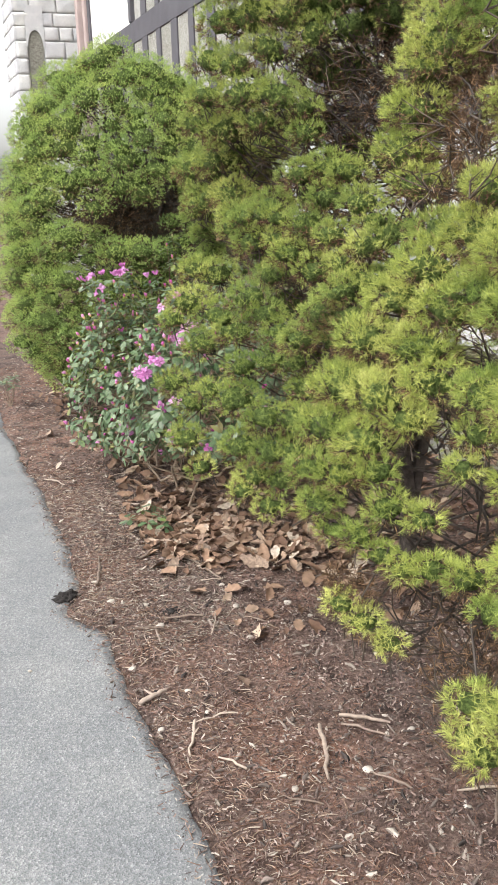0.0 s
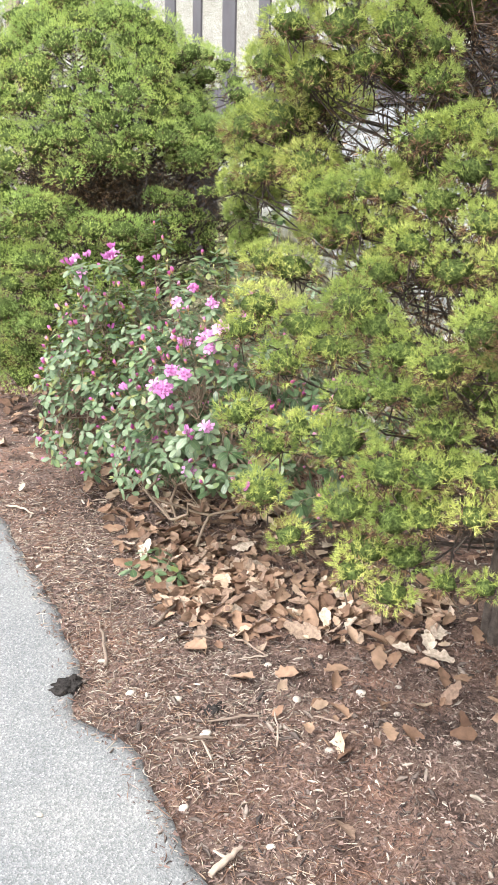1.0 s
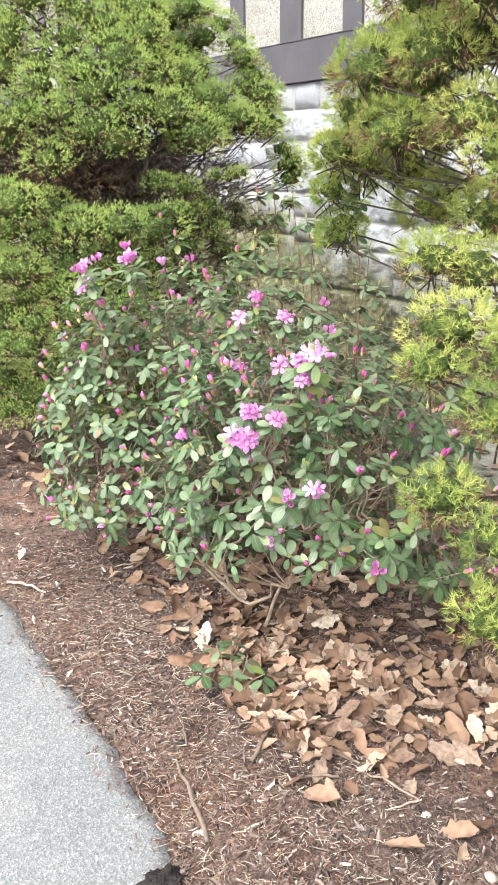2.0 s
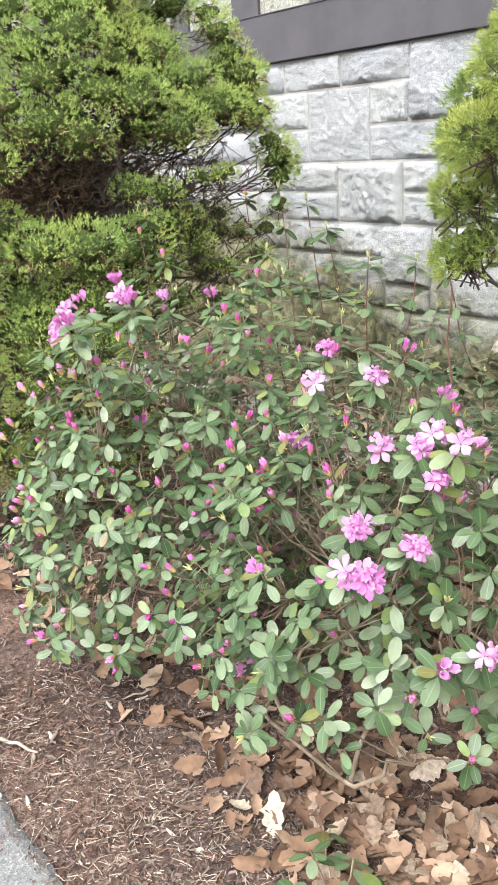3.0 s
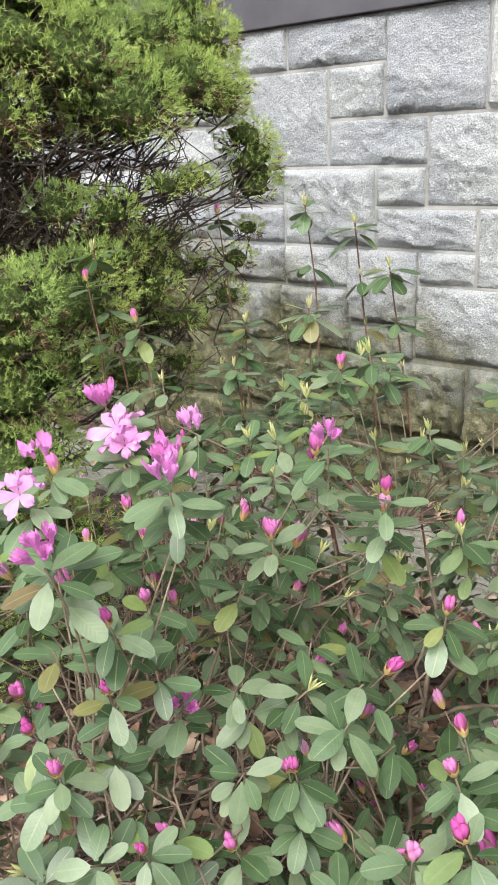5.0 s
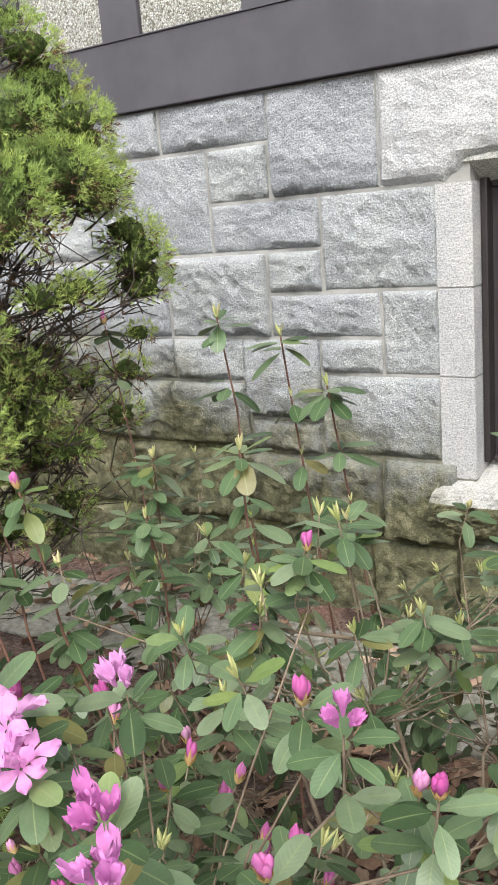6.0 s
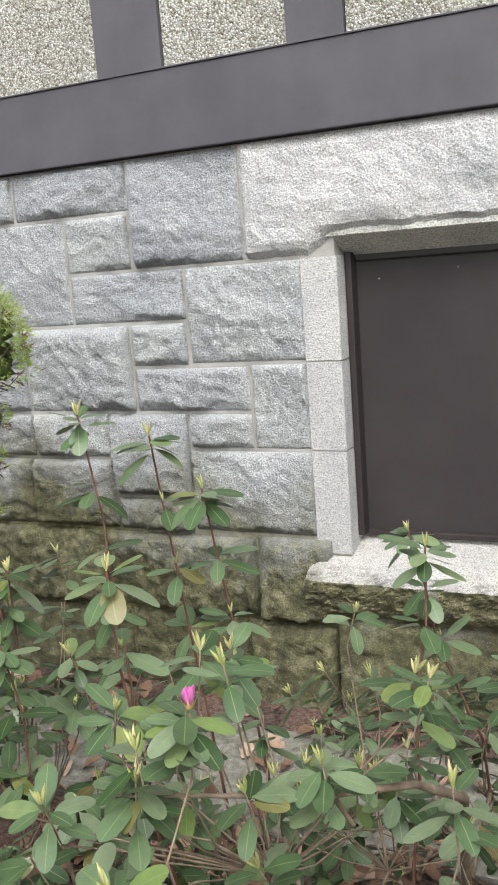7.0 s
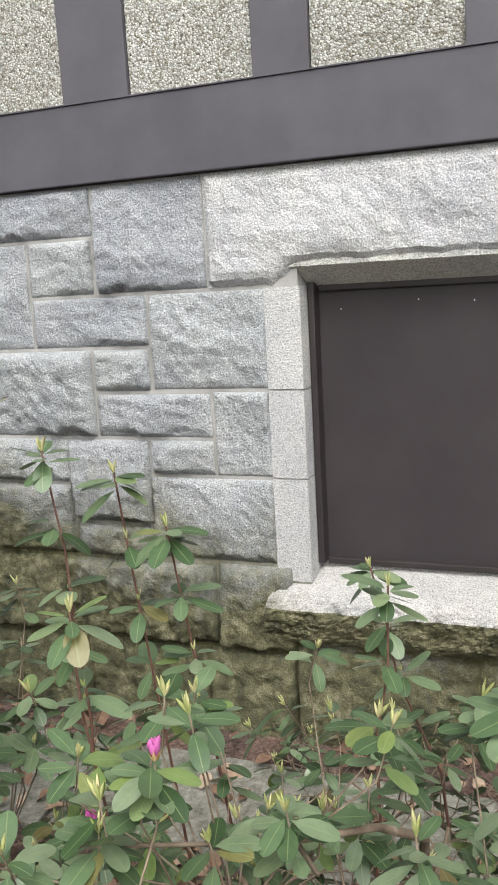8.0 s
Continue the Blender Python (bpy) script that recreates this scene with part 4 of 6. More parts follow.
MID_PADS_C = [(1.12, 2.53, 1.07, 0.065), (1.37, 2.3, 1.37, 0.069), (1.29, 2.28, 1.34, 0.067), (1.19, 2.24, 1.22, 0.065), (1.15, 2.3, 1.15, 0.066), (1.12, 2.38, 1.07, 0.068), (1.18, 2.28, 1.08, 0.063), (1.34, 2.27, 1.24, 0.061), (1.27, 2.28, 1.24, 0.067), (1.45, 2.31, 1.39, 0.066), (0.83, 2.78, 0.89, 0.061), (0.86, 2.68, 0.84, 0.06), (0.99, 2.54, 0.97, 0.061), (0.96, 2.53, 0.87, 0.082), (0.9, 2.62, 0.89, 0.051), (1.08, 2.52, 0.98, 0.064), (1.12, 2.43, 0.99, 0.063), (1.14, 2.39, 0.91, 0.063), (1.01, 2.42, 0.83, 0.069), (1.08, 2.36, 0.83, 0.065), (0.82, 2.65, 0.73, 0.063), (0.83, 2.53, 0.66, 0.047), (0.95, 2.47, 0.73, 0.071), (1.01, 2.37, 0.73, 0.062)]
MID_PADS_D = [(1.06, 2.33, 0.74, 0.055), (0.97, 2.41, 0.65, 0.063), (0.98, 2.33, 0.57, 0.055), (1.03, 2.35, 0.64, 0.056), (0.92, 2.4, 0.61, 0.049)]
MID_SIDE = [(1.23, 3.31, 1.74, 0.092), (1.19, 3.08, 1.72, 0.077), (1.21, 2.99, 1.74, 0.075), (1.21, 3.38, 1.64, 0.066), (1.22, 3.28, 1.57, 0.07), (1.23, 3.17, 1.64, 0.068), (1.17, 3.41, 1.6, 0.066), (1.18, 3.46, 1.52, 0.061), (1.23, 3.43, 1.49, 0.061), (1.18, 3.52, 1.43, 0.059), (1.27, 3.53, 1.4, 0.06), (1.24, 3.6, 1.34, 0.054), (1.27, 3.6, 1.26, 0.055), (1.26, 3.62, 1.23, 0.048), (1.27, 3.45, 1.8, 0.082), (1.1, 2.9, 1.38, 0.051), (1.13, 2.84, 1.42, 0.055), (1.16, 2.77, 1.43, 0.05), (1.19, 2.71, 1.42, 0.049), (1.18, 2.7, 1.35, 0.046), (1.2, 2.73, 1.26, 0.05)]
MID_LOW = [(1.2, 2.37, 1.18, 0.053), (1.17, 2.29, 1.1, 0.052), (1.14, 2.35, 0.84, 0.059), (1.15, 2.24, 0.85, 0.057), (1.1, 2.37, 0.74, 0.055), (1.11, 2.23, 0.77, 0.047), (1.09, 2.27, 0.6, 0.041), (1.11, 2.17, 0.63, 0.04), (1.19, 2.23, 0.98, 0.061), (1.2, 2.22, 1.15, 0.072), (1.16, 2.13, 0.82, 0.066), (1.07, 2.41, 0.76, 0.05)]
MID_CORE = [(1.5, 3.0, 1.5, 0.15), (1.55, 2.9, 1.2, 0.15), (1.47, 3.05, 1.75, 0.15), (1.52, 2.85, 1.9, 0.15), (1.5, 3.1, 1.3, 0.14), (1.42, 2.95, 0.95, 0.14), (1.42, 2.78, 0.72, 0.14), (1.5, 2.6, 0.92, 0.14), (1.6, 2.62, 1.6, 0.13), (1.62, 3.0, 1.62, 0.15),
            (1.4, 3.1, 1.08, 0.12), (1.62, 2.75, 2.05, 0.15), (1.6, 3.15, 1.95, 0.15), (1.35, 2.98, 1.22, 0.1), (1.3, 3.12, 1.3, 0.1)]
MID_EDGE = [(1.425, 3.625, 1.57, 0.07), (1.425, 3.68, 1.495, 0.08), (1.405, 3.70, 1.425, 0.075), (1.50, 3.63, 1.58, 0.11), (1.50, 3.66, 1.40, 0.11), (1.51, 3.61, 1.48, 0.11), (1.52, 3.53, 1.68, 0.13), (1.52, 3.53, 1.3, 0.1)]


def round_pads(rng, foot, profile, step, size, skip):
    """Pads set round a rounded cone: profile gives the radius over the height; skip leaves gaps."""
    pads, z = [], profile[0][0]
    zs, rs = [p[0] for p in profile], [p[1] for p in profile]
    while z < zs[-1]:
        r = float(np.interp(z, zs, rs))
        k = max(1, int(2 * math.pi * r / step))
        a0 = rng.uniform(0, 6.28)
        for i in range(k):
            a = a0 + 2 * math.pi * (i + rng.uniform(-0.25, 0.25)) / k
            rr = r * rng.uniform(0.85, 1.03)
            q = (foot[0] + rr * math.cos(a), foot[1] + rr * math.sin(a), z + rng.uniform(-0.05, 0.05))
            s = size * rng.uniform(0.8, 1.25)
            if not skip(math.degrees(a) % 360, q[2]):
                pads.append((*q, s))
        z += size * (1.15 if size > 0.119 else 0.74)
    return pads


rng = random.Random(21)
NEAR_FOOT, MID_FOOT, FAR_FOOT = (1.42, 1.55, 0.0), (1.76, 2.80, 0.0), (1.50, 5.98, 0.0)
# the sides turned away from the path
near_back = round_pads(rng, NEAR_FOOT, [(0.55, 0.5), (1.2, 0.42), (1.7, 0.32), (2.3, 0.16), (2.5, 0.05)], 0.22, 0.12, lambda a, z: 75 < a < 265)
mid_back = round_pads(rng, MID_FOOT, [(0.5, 0.42), (1.2, 0.48), (1.9, 0.45), (2.4, 0.28), (2.7, 0.06)], 0.26, 0.14, lambda a, z: 100 < a < 270 and z < 2.0)


def far_gap(a, z):
    """The dark slot in the dome and its bare side towards the wall."""
    return (214 < a < 280 and 1.27 < z < 1.42) or ((a > 276 or a < 25) and z < 1.50)


far_pads = round_pads(rng, FAR_FOOT, [(0.34, 0.60), (0.6, 0.74), (0.9, 0.78), (1.25, 0.76), (1.5, 0.74), (1.75, 0.66), (2.0, 0.53), (2.2, 0.36), (2.30, 0.20), (2.36, 0.08)], 0.165, 0.118, far_gap)
far_pads += [(2.15, 5.38, 1.56, 0.09), (2.04, 5.33, 1.58, 0.09), (2.25, 5.42, 1.54, 0.085), (1.9, 5.33, 1.57, 0.09), (2.16, 5.44, 1.60, 0.11), (2.2, 5.52, 1.74, 0.11), (2.02, 5.6, 1.95, 0.11), (1.95, 5.36, 1.68, 0.10), (1.8, 5.36, 1.66, 0.11), (1.66, 5.34, 1.62, 0.10), (1.9, 5.5, 2.05, 0.11),
             (2.26, 5.44, 1.60, 0.09), (2.24, 5.46, 1.70, 0.10), (2.32, 5.52, 1.72, 0.09), (2.08, 5.36, 1.60, 0.09), (2.36, 5.62, 1.66, 0.09), (2.40, 5.75, 1.62, 0.10), (2.42, 5.9, 1.66, 0.10), (2.45, 6.05, 1.64, 0.1),
             (2.36, 5.43, 1.46, 0.085), (2.42, 5.45, 1.41, 0.085), (2.40, 5.44, 1.33, 0.085), (2.45, 5.46, 1.36, 0.07), (2.36, 5.42, 1.39, 0.08), (1.95, 5.25, 1.355, 0.052), (2.02, 5.28, 1.36, 0.05), (1.88, 5.25, 1.35, 0.045), (2.335, 5.46, 1.579, 0.07), (2.306, 5.48, 1.668, 0.075), (2.241, 5.5, 1.788, 0.08), (2.17, 5.5, 1.86, 0.085), (2.11, 5.4, 1.553, 0.085), (1.98, 5.35, 1.593, 0.085), (2.22, 5.62, 1.94, 0.085), (2.26, 5.58, 1.845, 0.08), (2.16, 5.66, 2.02, 0.09), (2.32, 5.55, 1.72, 0.08), (2.08, 5.70, 2.06, 0.10),
             (2.17, 5.56, 1.197, 0.065), (2.36, 5.48, 1.127, 0.06), (1.92, 5.35, 1.118, 0.065), (2.28, 5.45, 1.035, 0.065), (2.0, 5.35, 1.03, 0.065), (2.44, 5.5, 1.206, 0.05), (1.89, 5.35, 1.224, 0.06), (1.97, 5.4, 1.17, 0.055), (2.19, 5.56, 1.125, 0.06), (1.91, 5.35, 1.09, 0.05), (2.0, 5.46, 1.06, 0.05), (2.18, 5.5, 0.98, 0.055), (2.08, 5.45, 0.88, 0.06), (2.25, 5.52, 1.12, 0.045),
             (1.75, 5.30, 1.30, 0.08), (1.62, 5.30, 1.32, 0.08), (1.68, 5.28, 1.20, 0.08), (1.80, 5.32, 1.20, 0.06), (1.95, 5.42, 1.14, 0.05), (1.8, 5.4, 1.05, 0.08), (2.05, 5.5, 0.98, 0.07), (1.85, 5.4, 0.9, 0.08), (2.1, 5.5, 0.8, 0.06)]
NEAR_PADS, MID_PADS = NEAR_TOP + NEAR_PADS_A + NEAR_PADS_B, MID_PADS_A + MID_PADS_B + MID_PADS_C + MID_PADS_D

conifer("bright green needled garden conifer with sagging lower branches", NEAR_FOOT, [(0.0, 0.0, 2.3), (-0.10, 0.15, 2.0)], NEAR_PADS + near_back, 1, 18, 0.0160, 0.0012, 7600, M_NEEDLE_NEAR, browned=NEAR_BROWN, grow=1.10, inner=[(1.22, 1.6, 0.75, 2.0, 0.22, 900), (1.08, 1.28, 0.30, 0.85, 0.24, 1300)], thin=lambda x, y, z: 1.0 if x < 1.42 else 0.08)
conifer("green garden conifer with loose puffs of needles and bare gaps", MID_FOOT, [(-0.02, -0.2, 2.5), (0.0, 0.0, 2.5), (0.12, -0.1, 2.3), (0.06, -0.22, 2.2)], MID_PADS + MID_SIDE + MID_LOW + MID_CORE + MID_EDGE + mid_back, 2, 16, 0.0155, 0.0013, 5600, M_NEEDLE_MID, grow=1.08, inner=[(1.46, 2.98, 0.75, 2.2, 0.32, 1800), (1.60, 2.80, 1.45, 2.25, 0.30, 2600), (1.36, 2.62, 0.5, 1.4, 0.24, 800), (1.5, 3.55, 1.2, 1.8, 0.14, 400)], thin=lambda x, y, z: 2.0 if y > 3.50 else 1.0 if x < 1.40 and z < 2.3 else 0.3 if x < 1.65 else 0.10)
conifer("dense rounded green conifer with dark bare lower branches", FAR_FOOT, [(0.0, 0.0, 2.3), (0.18, -0.2, 2.0), (-0.12, -0.1, 2.0), (0.28, -0.28, 1.7), (0.34, -0.05, 1.8)], far_pads, 3, 10, 0.0135, 0.0016, 4900, M_NEEDLE_FAR, dead=0.06, spread=60, core=0.52, flat=0.74, puff=0.22, under=0.30, inner=[(1.48, 5.95, 0.4, 2.1, 0.42, 900), (2.05, 5.6, 0.75, 1.55, 0.33, 1100), (1.75, 5.5, 1.1, 1.6, 0.25, 500), (1.25, 5.6, 1.15, 1.5, 0.35, 1000), (1.45, 5.82, 1.10, 1.60, 0.50, 2600)], thin=lambda x, y, z: 1.0 if y < 6.2 else 0.10,
        sprays=[((0.25, -0.2, 0.95), (0.56, -0.5, 1.42), 0.045, 7), ((0.2, -0.25, 0.85), (0.45, -0.58, 1.25), 0.07, 7), ((0.1, -0.3, 0.6), (0.5, -0.5, 0.85), 0.08, 6), ((0.1, -0.2, 1.1), (0.1, -0.65, 1.45), 0.10, 5)])


# ---- flowering shrubs ----
def leaf_arrays(length, width, droop, fold):
    """One pointed oval leaf along +x, folded at its midrib; z is its upper side."""
    st = [0.0, 0.08, 0.20, 0.36, 0.54, 0.72, 0.87, 0.96, 1.0]
    wd = [0.08, 0.24, 0.62, 0.92, 1.0, 0.95, 0.73, 0.42, 0.05]
    v, f = [], []
    for s, w in zip(st, wd):
        x, z = s * length, -droop * length * s * s
        v += [(x, -w * width / 2, z + fold * w * width / 2), (x, 0, z), (x, w * width / 2, z + fold * w * width / 2)]
    for i in range(len(st) - 1):
        for j in range(2):
            a = i * 3 + j
            f.append((a, a + 3, a + 4, a + 1))
    return np.array(v), np.array(f)


LEAF_KINDS = [leaf_arrays(1.0, 0.50, 0.10, 0.05), leaf_arrays(1.0, 0.47, -0.04, 0.08), leaf_arrays(1.0, 0.53, 0.16, 0.03), leaf_arrays(1.0, 0.46, 0.20, 0.09)]


def crease(me):
    """Marks the midrib and the way along every leaf."""
    n = np.arange(len(me.vertices))
    me.attributes.new("across", "FLOAT", "POINT").data.foreach_set("value", (n % 3 != 1).astype(np.float32))
    me.attributes.new("along", "FLOAT", "POINT").data.foreach_set("value", np.array([0.0, 0.08, 0.20, 0.36, 0.54, 0.72, 0.87, 0.96, 1.0], dtype=np.float32)[(n // 3) % 9])
    return me


LEAF_MESHES = [crease(mesh_of("leaf", v, f, M_LEAF, smooth=True)) for v, f in LEAF_KINDS]


def frame_of(axis, roll):
    z = Vector(axis).normalized()
    x = z.orthogonal().normalized()
    y = z.cross(x)
    return Matrix((x, y, z)).transposed() @ Matrix.Rotation(roll, 3, "Z")


def petals(bm, centre, axis, size, rng, open_):
    """One five-lobed ruffled blossom."""
    fr = frame_of(axis, rng.uniform(0, 6))
    for k in range(5):
        a0 = 2 * math.pi * k / 5
        er, et = Vector((math.cos(a0), math.sin(a0), 0)), Vector((-math.sin(a0), math.cos(a0), 0))
        size_k = size
        turn = rng.uniform(-0.6, 0.6)
        size, lift = size_k * rng.uniform(0.82, 1.12), rng.uniform(-0.25, 0.2)
        rows = []
        for i in range(7):
            t = i / 6
            row = []
            for j in range(5):
                s = j / 2 - 1
                r = size * (0.05 + open_ * t ** 1.1) * (1 - 0.10 * s * s * t)
                w = size * np.interp(t, (0, 0.25, 0.5, 0.75, 0.92, 1), (0.06, 0.14, 0.27, 0.33, 0.24, 0.09)) * s * (0.55 + 0.45 * open_)
                h = size * (0.80 * t ** 0.7 - 0.40 * open_ * t * t) + size * (0.17 * math.sin(6 * s + 5 * t + k * 1.7 + turn) * t + lift * t * t)
                row.append(bm.verts.new(Vector(centre) + fr @ (er * r + et * w + Vector((0, 0, h)))))
            rows.append(row)
        size = size_k
        for i in range(6):
            for j in range(4):
                bm.faces.new((rows[i][j], rows[i + 1][j], rows[i + 1][j + 1], rows[i][j + 1]))


def flower_mesh(seed, blossoms, size, open_, lean=0.75, material=None):
    rng = random.Random(seed)
    bm = bmesh.new()
    for k in range(blossoms):
        a = 2 * math.pi * k / max(1, blossoms) + rng.uniform(-0.4, 0.4)
        tilt = 0.25 if blossoms == 1 else rng.uniform(0.65, 1.3) * lean
        axis = (math.cos(a) * tilt, math.sin(a) * tilt, 1.0)
        petals(bm, (0.006 * math.cos(a), 0.006 * math.sin(a), 0.004), axis, size * rng.uniform(0.85, 1.1), rng, open_ * rng.uniform(0.85, 1.1))
    me = bpy.data.meshes.new("flower")
    bm.to_mesh(me)
    bm.free()
    me.shade_smooth()
    me.materials.append(material or M_PETAL)
    return me


def bud_mesh(seed, pieces, size):
    """A closed bud: overlapping furled petals."""
    rng = random.Random(seed)
    v, f = [], []
    for k in range(pieces):
        a = 2 * math.pi * k / pieces + rng.uniform(-0.3, 0.3)
        lean = rng.uniform(0.04, 0.26)
        ax = Vector((math.cos(a) * lean, math.sin(a) * lean, 1)).normalized()
        fr = frame_of(ax, rng.uniform(0, 6))
        h, n0 = size * rng.uniform(0.8, 1.15), len(v)
        prof = [(0.0, 0.10), (0.25, 0.24), (0.55, 0.30), (0.8, 0.22), (1.0, 0.03)]
        for t, r in prof:
            for j in range(6):
                b = 2 * math.pi * j / 6 + t * 0.9
                q = Vector((math.cos(a), math.sin(a), 0)) * size * 0.08 + fr @ Vector((r * size * 0.62 * math.cos(b) * (1 + 0.25 * (j % 2)), r * size * 0.62 * math.sin(b) * (1 + 0.25 * (j % 2)), h * t))
                v.append(tuple(q))
        for i in range(4):
            for j in range(6):
                o, q = n0 + i * 6, (j + 1) % 6
                f.append((o + j, o + q, o + 6 + q, o + 6 + j))
    return mesh_of("bud", v, f, M_BUD, smooth=True)


def scale_mesh(size):
    """A cup of pointed bracts under a bud."""
    rng = random.Random(5)
    cols = 14
    tall = [rng.uniform(0.95, 1.35) if j % 2 == 0 else rng.uniform(0.45, 0.6) for j in range(cols)]
    flare = [rng.uniform(0.25, 0.6) if j % 2 == 0 else 0.0 for j in range(cols)]
    v, f = [], []
    for t in (0.0, 0.3, 0.65, 1.0):
        for j in range(cols):
            b = 2 * math.pi * j / cols
            r = 0.10 + 0.30 * math.sin(2.0 * t) + flare[j] * max(0.0, t - 0.4)
            v.append((r * size * math.cos(b), r * size * math.sin(b), size * (tall[j] * t - 0.5)))
    for i in range(3):
        for j in range(cols):
            o, q = i * cols, (j + 1) % cols
            f.append((o + j, o + q, o + cols + q, o + cols + j))
    return mesh_of("bud_scale", v, f, M_SCALE, smooth=True)


FLOWERS = [flower_mesh(1, 4, 0.026, 0.9, 0.85), flower_mesh(2, 3, 0.027, 0.95, 0.85), flower_mesh(3, 5, 0.025, 0.85, 0.9), flower_mesh(4, 2, 0.029, 0.95)]
HALF_OPEN = [flower_mesh(7, 3, 0.029, 0.24, 0.34, M_HALF), flower_mesh(8, 3, 0.027, 0.20, 0.36, M_HALF), flower_mesh(9, 2, 0.031, 0.28, 0.25, M_HALF)]
BUDS = [bud_mesh(1, 5, 0.021), bud_mesh(2, 4, 0.023), bud_mesh(3, 5, 0.018), bud_mesh(4, 3, 0.021)]
SCALES = scale_mesh(0.0145)


def rolled_leaf():
    v, f = [], []
    for t, r in ((0.0, 0.05), (0.3, 0.12), (0.65, 0.11), (1.0, 0.015)):
        for j in range(4):
            b = math.pi * j / 2
            v.append((math.cos(b) * r, math.sin(b) * r * 0.6, t))
    for i in range(3):
        for j in range(4):
            o, w = i * 4, (j + 1) % 4
            f.append((o + j, o + w, o + 4 + w, o + 4 + j))
    return np.array(v), np.array(f)


ROLLED = rolled_leaf()
ROLLED_MESH = mesh_of("young_leaf", *ROLLED, M_SHOOT, smooth=True)


class Shrub:
    def __init__(self, label, foot, seed):
        self.rng = np.random.default_rng(seed)
        self.r = random.Random(seed)
        self.root = tagged(new("rhododendron"), label, "shrub")
        self.root.location = foot
        self.foot = np.array(foot, float)
        self.v, self.f, self.n = [], [], 0
        self.wood = Tubes(6)
        self.single, self.droop, self.broad = 0, 1.0, 1.0
        self.young, self.rest, self.rest_n = 0, ([], []), 0

    def leaf(self, at, direction, up, size):
        x = Vector(direction).normalized()
        z = Vector(up)
        z = (z - x * z.dot(x)).normalized()
        m3 = Matrix((x, z.cross(x), z)).transposed()
        k = self.r.randrange(4)
        if self.single < 260 and 0.75 < at[0] and at[2] > 0.5 and self.r.random() < 0.35:
            self.single += 1
            m = Matrix.Translation(at) @ m3.to_4x4() @ Matrix.Diagonal((size, size * self.broad, size, 1))
            put("leaf", LEAF_MESHES[k], self.root, at=m)
            return
        v, f = LEAF_KINDS[k]
        self.v.append((v * size * np.array((1.0, self.broad, 1.0))) @ np.array(m3.transposed()) + np.array(at))
        self.f.append(f + self.n)
        self.n += len(v)

    def whorl(self, tip, axis, count, size, droop=1.0):
        """A rosette of leaves below a shoot tip."""
        axis = Vector(axis).normalized()
        fr = frame_of(axis, self.r.uniform(0, 6.3))
        for k in range(count):
            a = 2.4 * k + self.r.uniform(-0.35, 0.35)
            lift = self.r.uniform(-0.60, 0.18) * droop * self.droop + (0.30 if k > count - 3 else 0.0)
            d = fr @ Vector((math.cos(a), math.sin(a), lift))
            at = Vector(tip) - axis * (0.003 + 0.0035 * (count - k) * self.r.uniform(0.6, 1.3)) + d * 0.005
            self.leaf(tuple(at), d, axis + Vector((0, 0, 0.25)), size * self.r.uniform(0.68, 1.12))

    def shoots(self, tip, axis, count, size):
        """Upright pale young leaves still rolled."""
        fr = frame_of(axis, self.r.uniform(0, 6.3))
        for k in range(count):
            a = 2 * math.pi * k / count + self.r.uniform(-0.4, 0.4)
            lean = self.r.uniform(0.12, 0.55)
            d = fr @ Vector((math.cos(a) * lean, math.sin(a) * lean, 1))
            h = size * self.r.uniform(0.6, 1.2)
            m = Matrix.Translation(tip) @ frame_of(d, self.r.uniform(0, 6.3)).to_4x4() @ Matrix.Diagonal((size, size, h, 1))
            if self.young < 290:
                put("young_leaf", ROLLED_MESH, self.root, at=m)
                self.young += 1
            else:
                self.rest[0].append(ROLLED[0] @ np.array(m.to_3x3()).T + np.array(m.translation))
                self.rest[1].append(ROLLED[1] + self.rest_n)
                self.rest_n += len(ROLLED[0])

    def top(self, name, kinds, tip, axis, scale=1.0):
        m = Matrix.Translation(tip) @ frame_of(axis, self.r.uniform(0, 6.3)).to_4x4() @ Matrix.Diagonal((scale, scale, scale, 1))
        ob = put(name, self.r.choice(kinds), self.root, at=m)
        if name == "bud":
            put("bud_scale", SCALES, ob)
        return ob

    def tip(self, p, axis, crown, size=0.046, count=None):
        self.whorl(p, axis, count or self.r.randint(5, 8), size)
        if count is None and self.r.random() < 0.6:
            self.whorl(tuple(Vector(p) - Vector(axis).normalized() * self.r.uniform(0.03, 0.05)), axis, self.r.randint(2, 4), size * 0.95, 1.2)
        e = tuple(Vector(p) + Vector(axis).normalized() * 0.010)
        if crown == "flower":
            self.top("flower", FLOWERS, e, axis, self.r.uniform(0.8, 1.05))
            if self.r.random() < 0.4:
                self.top("bud", BUDS, tuple(Vector(e) + Vector((self.r.uniform(-0.02, 0.02), self.r.uniform(-0.02, 0.02), -0.004))), axis)
        elif crown == "half":
            self.top("flower", HALF_OPEN, e, axis, self.r.uniform(0.9, 1.1))
        elif crown == "bud":
            self.top("bud", BUDS, e, axis, self.r.uniform(0.8, 1.2))
        elif crown == "shoot":
            self.shoots(p, axis, self.r.randint(3, 6), 0.023)

    def branch(self, p, axis, node, thin=0.0011, thick=0.0017):
        a = np.array(p, float)
        b = a - np.array(Vector(axis).normalized()) * 0.07
        mid = (b + np.array(node)) / 2 + self.rng.normal(0, 0.012, 3)
        self.wood.add([tuple(node), tuple(mid), tuple(b), tuple(a)], [thick, (thin + thick) / 2, thin * 1.1, thin])

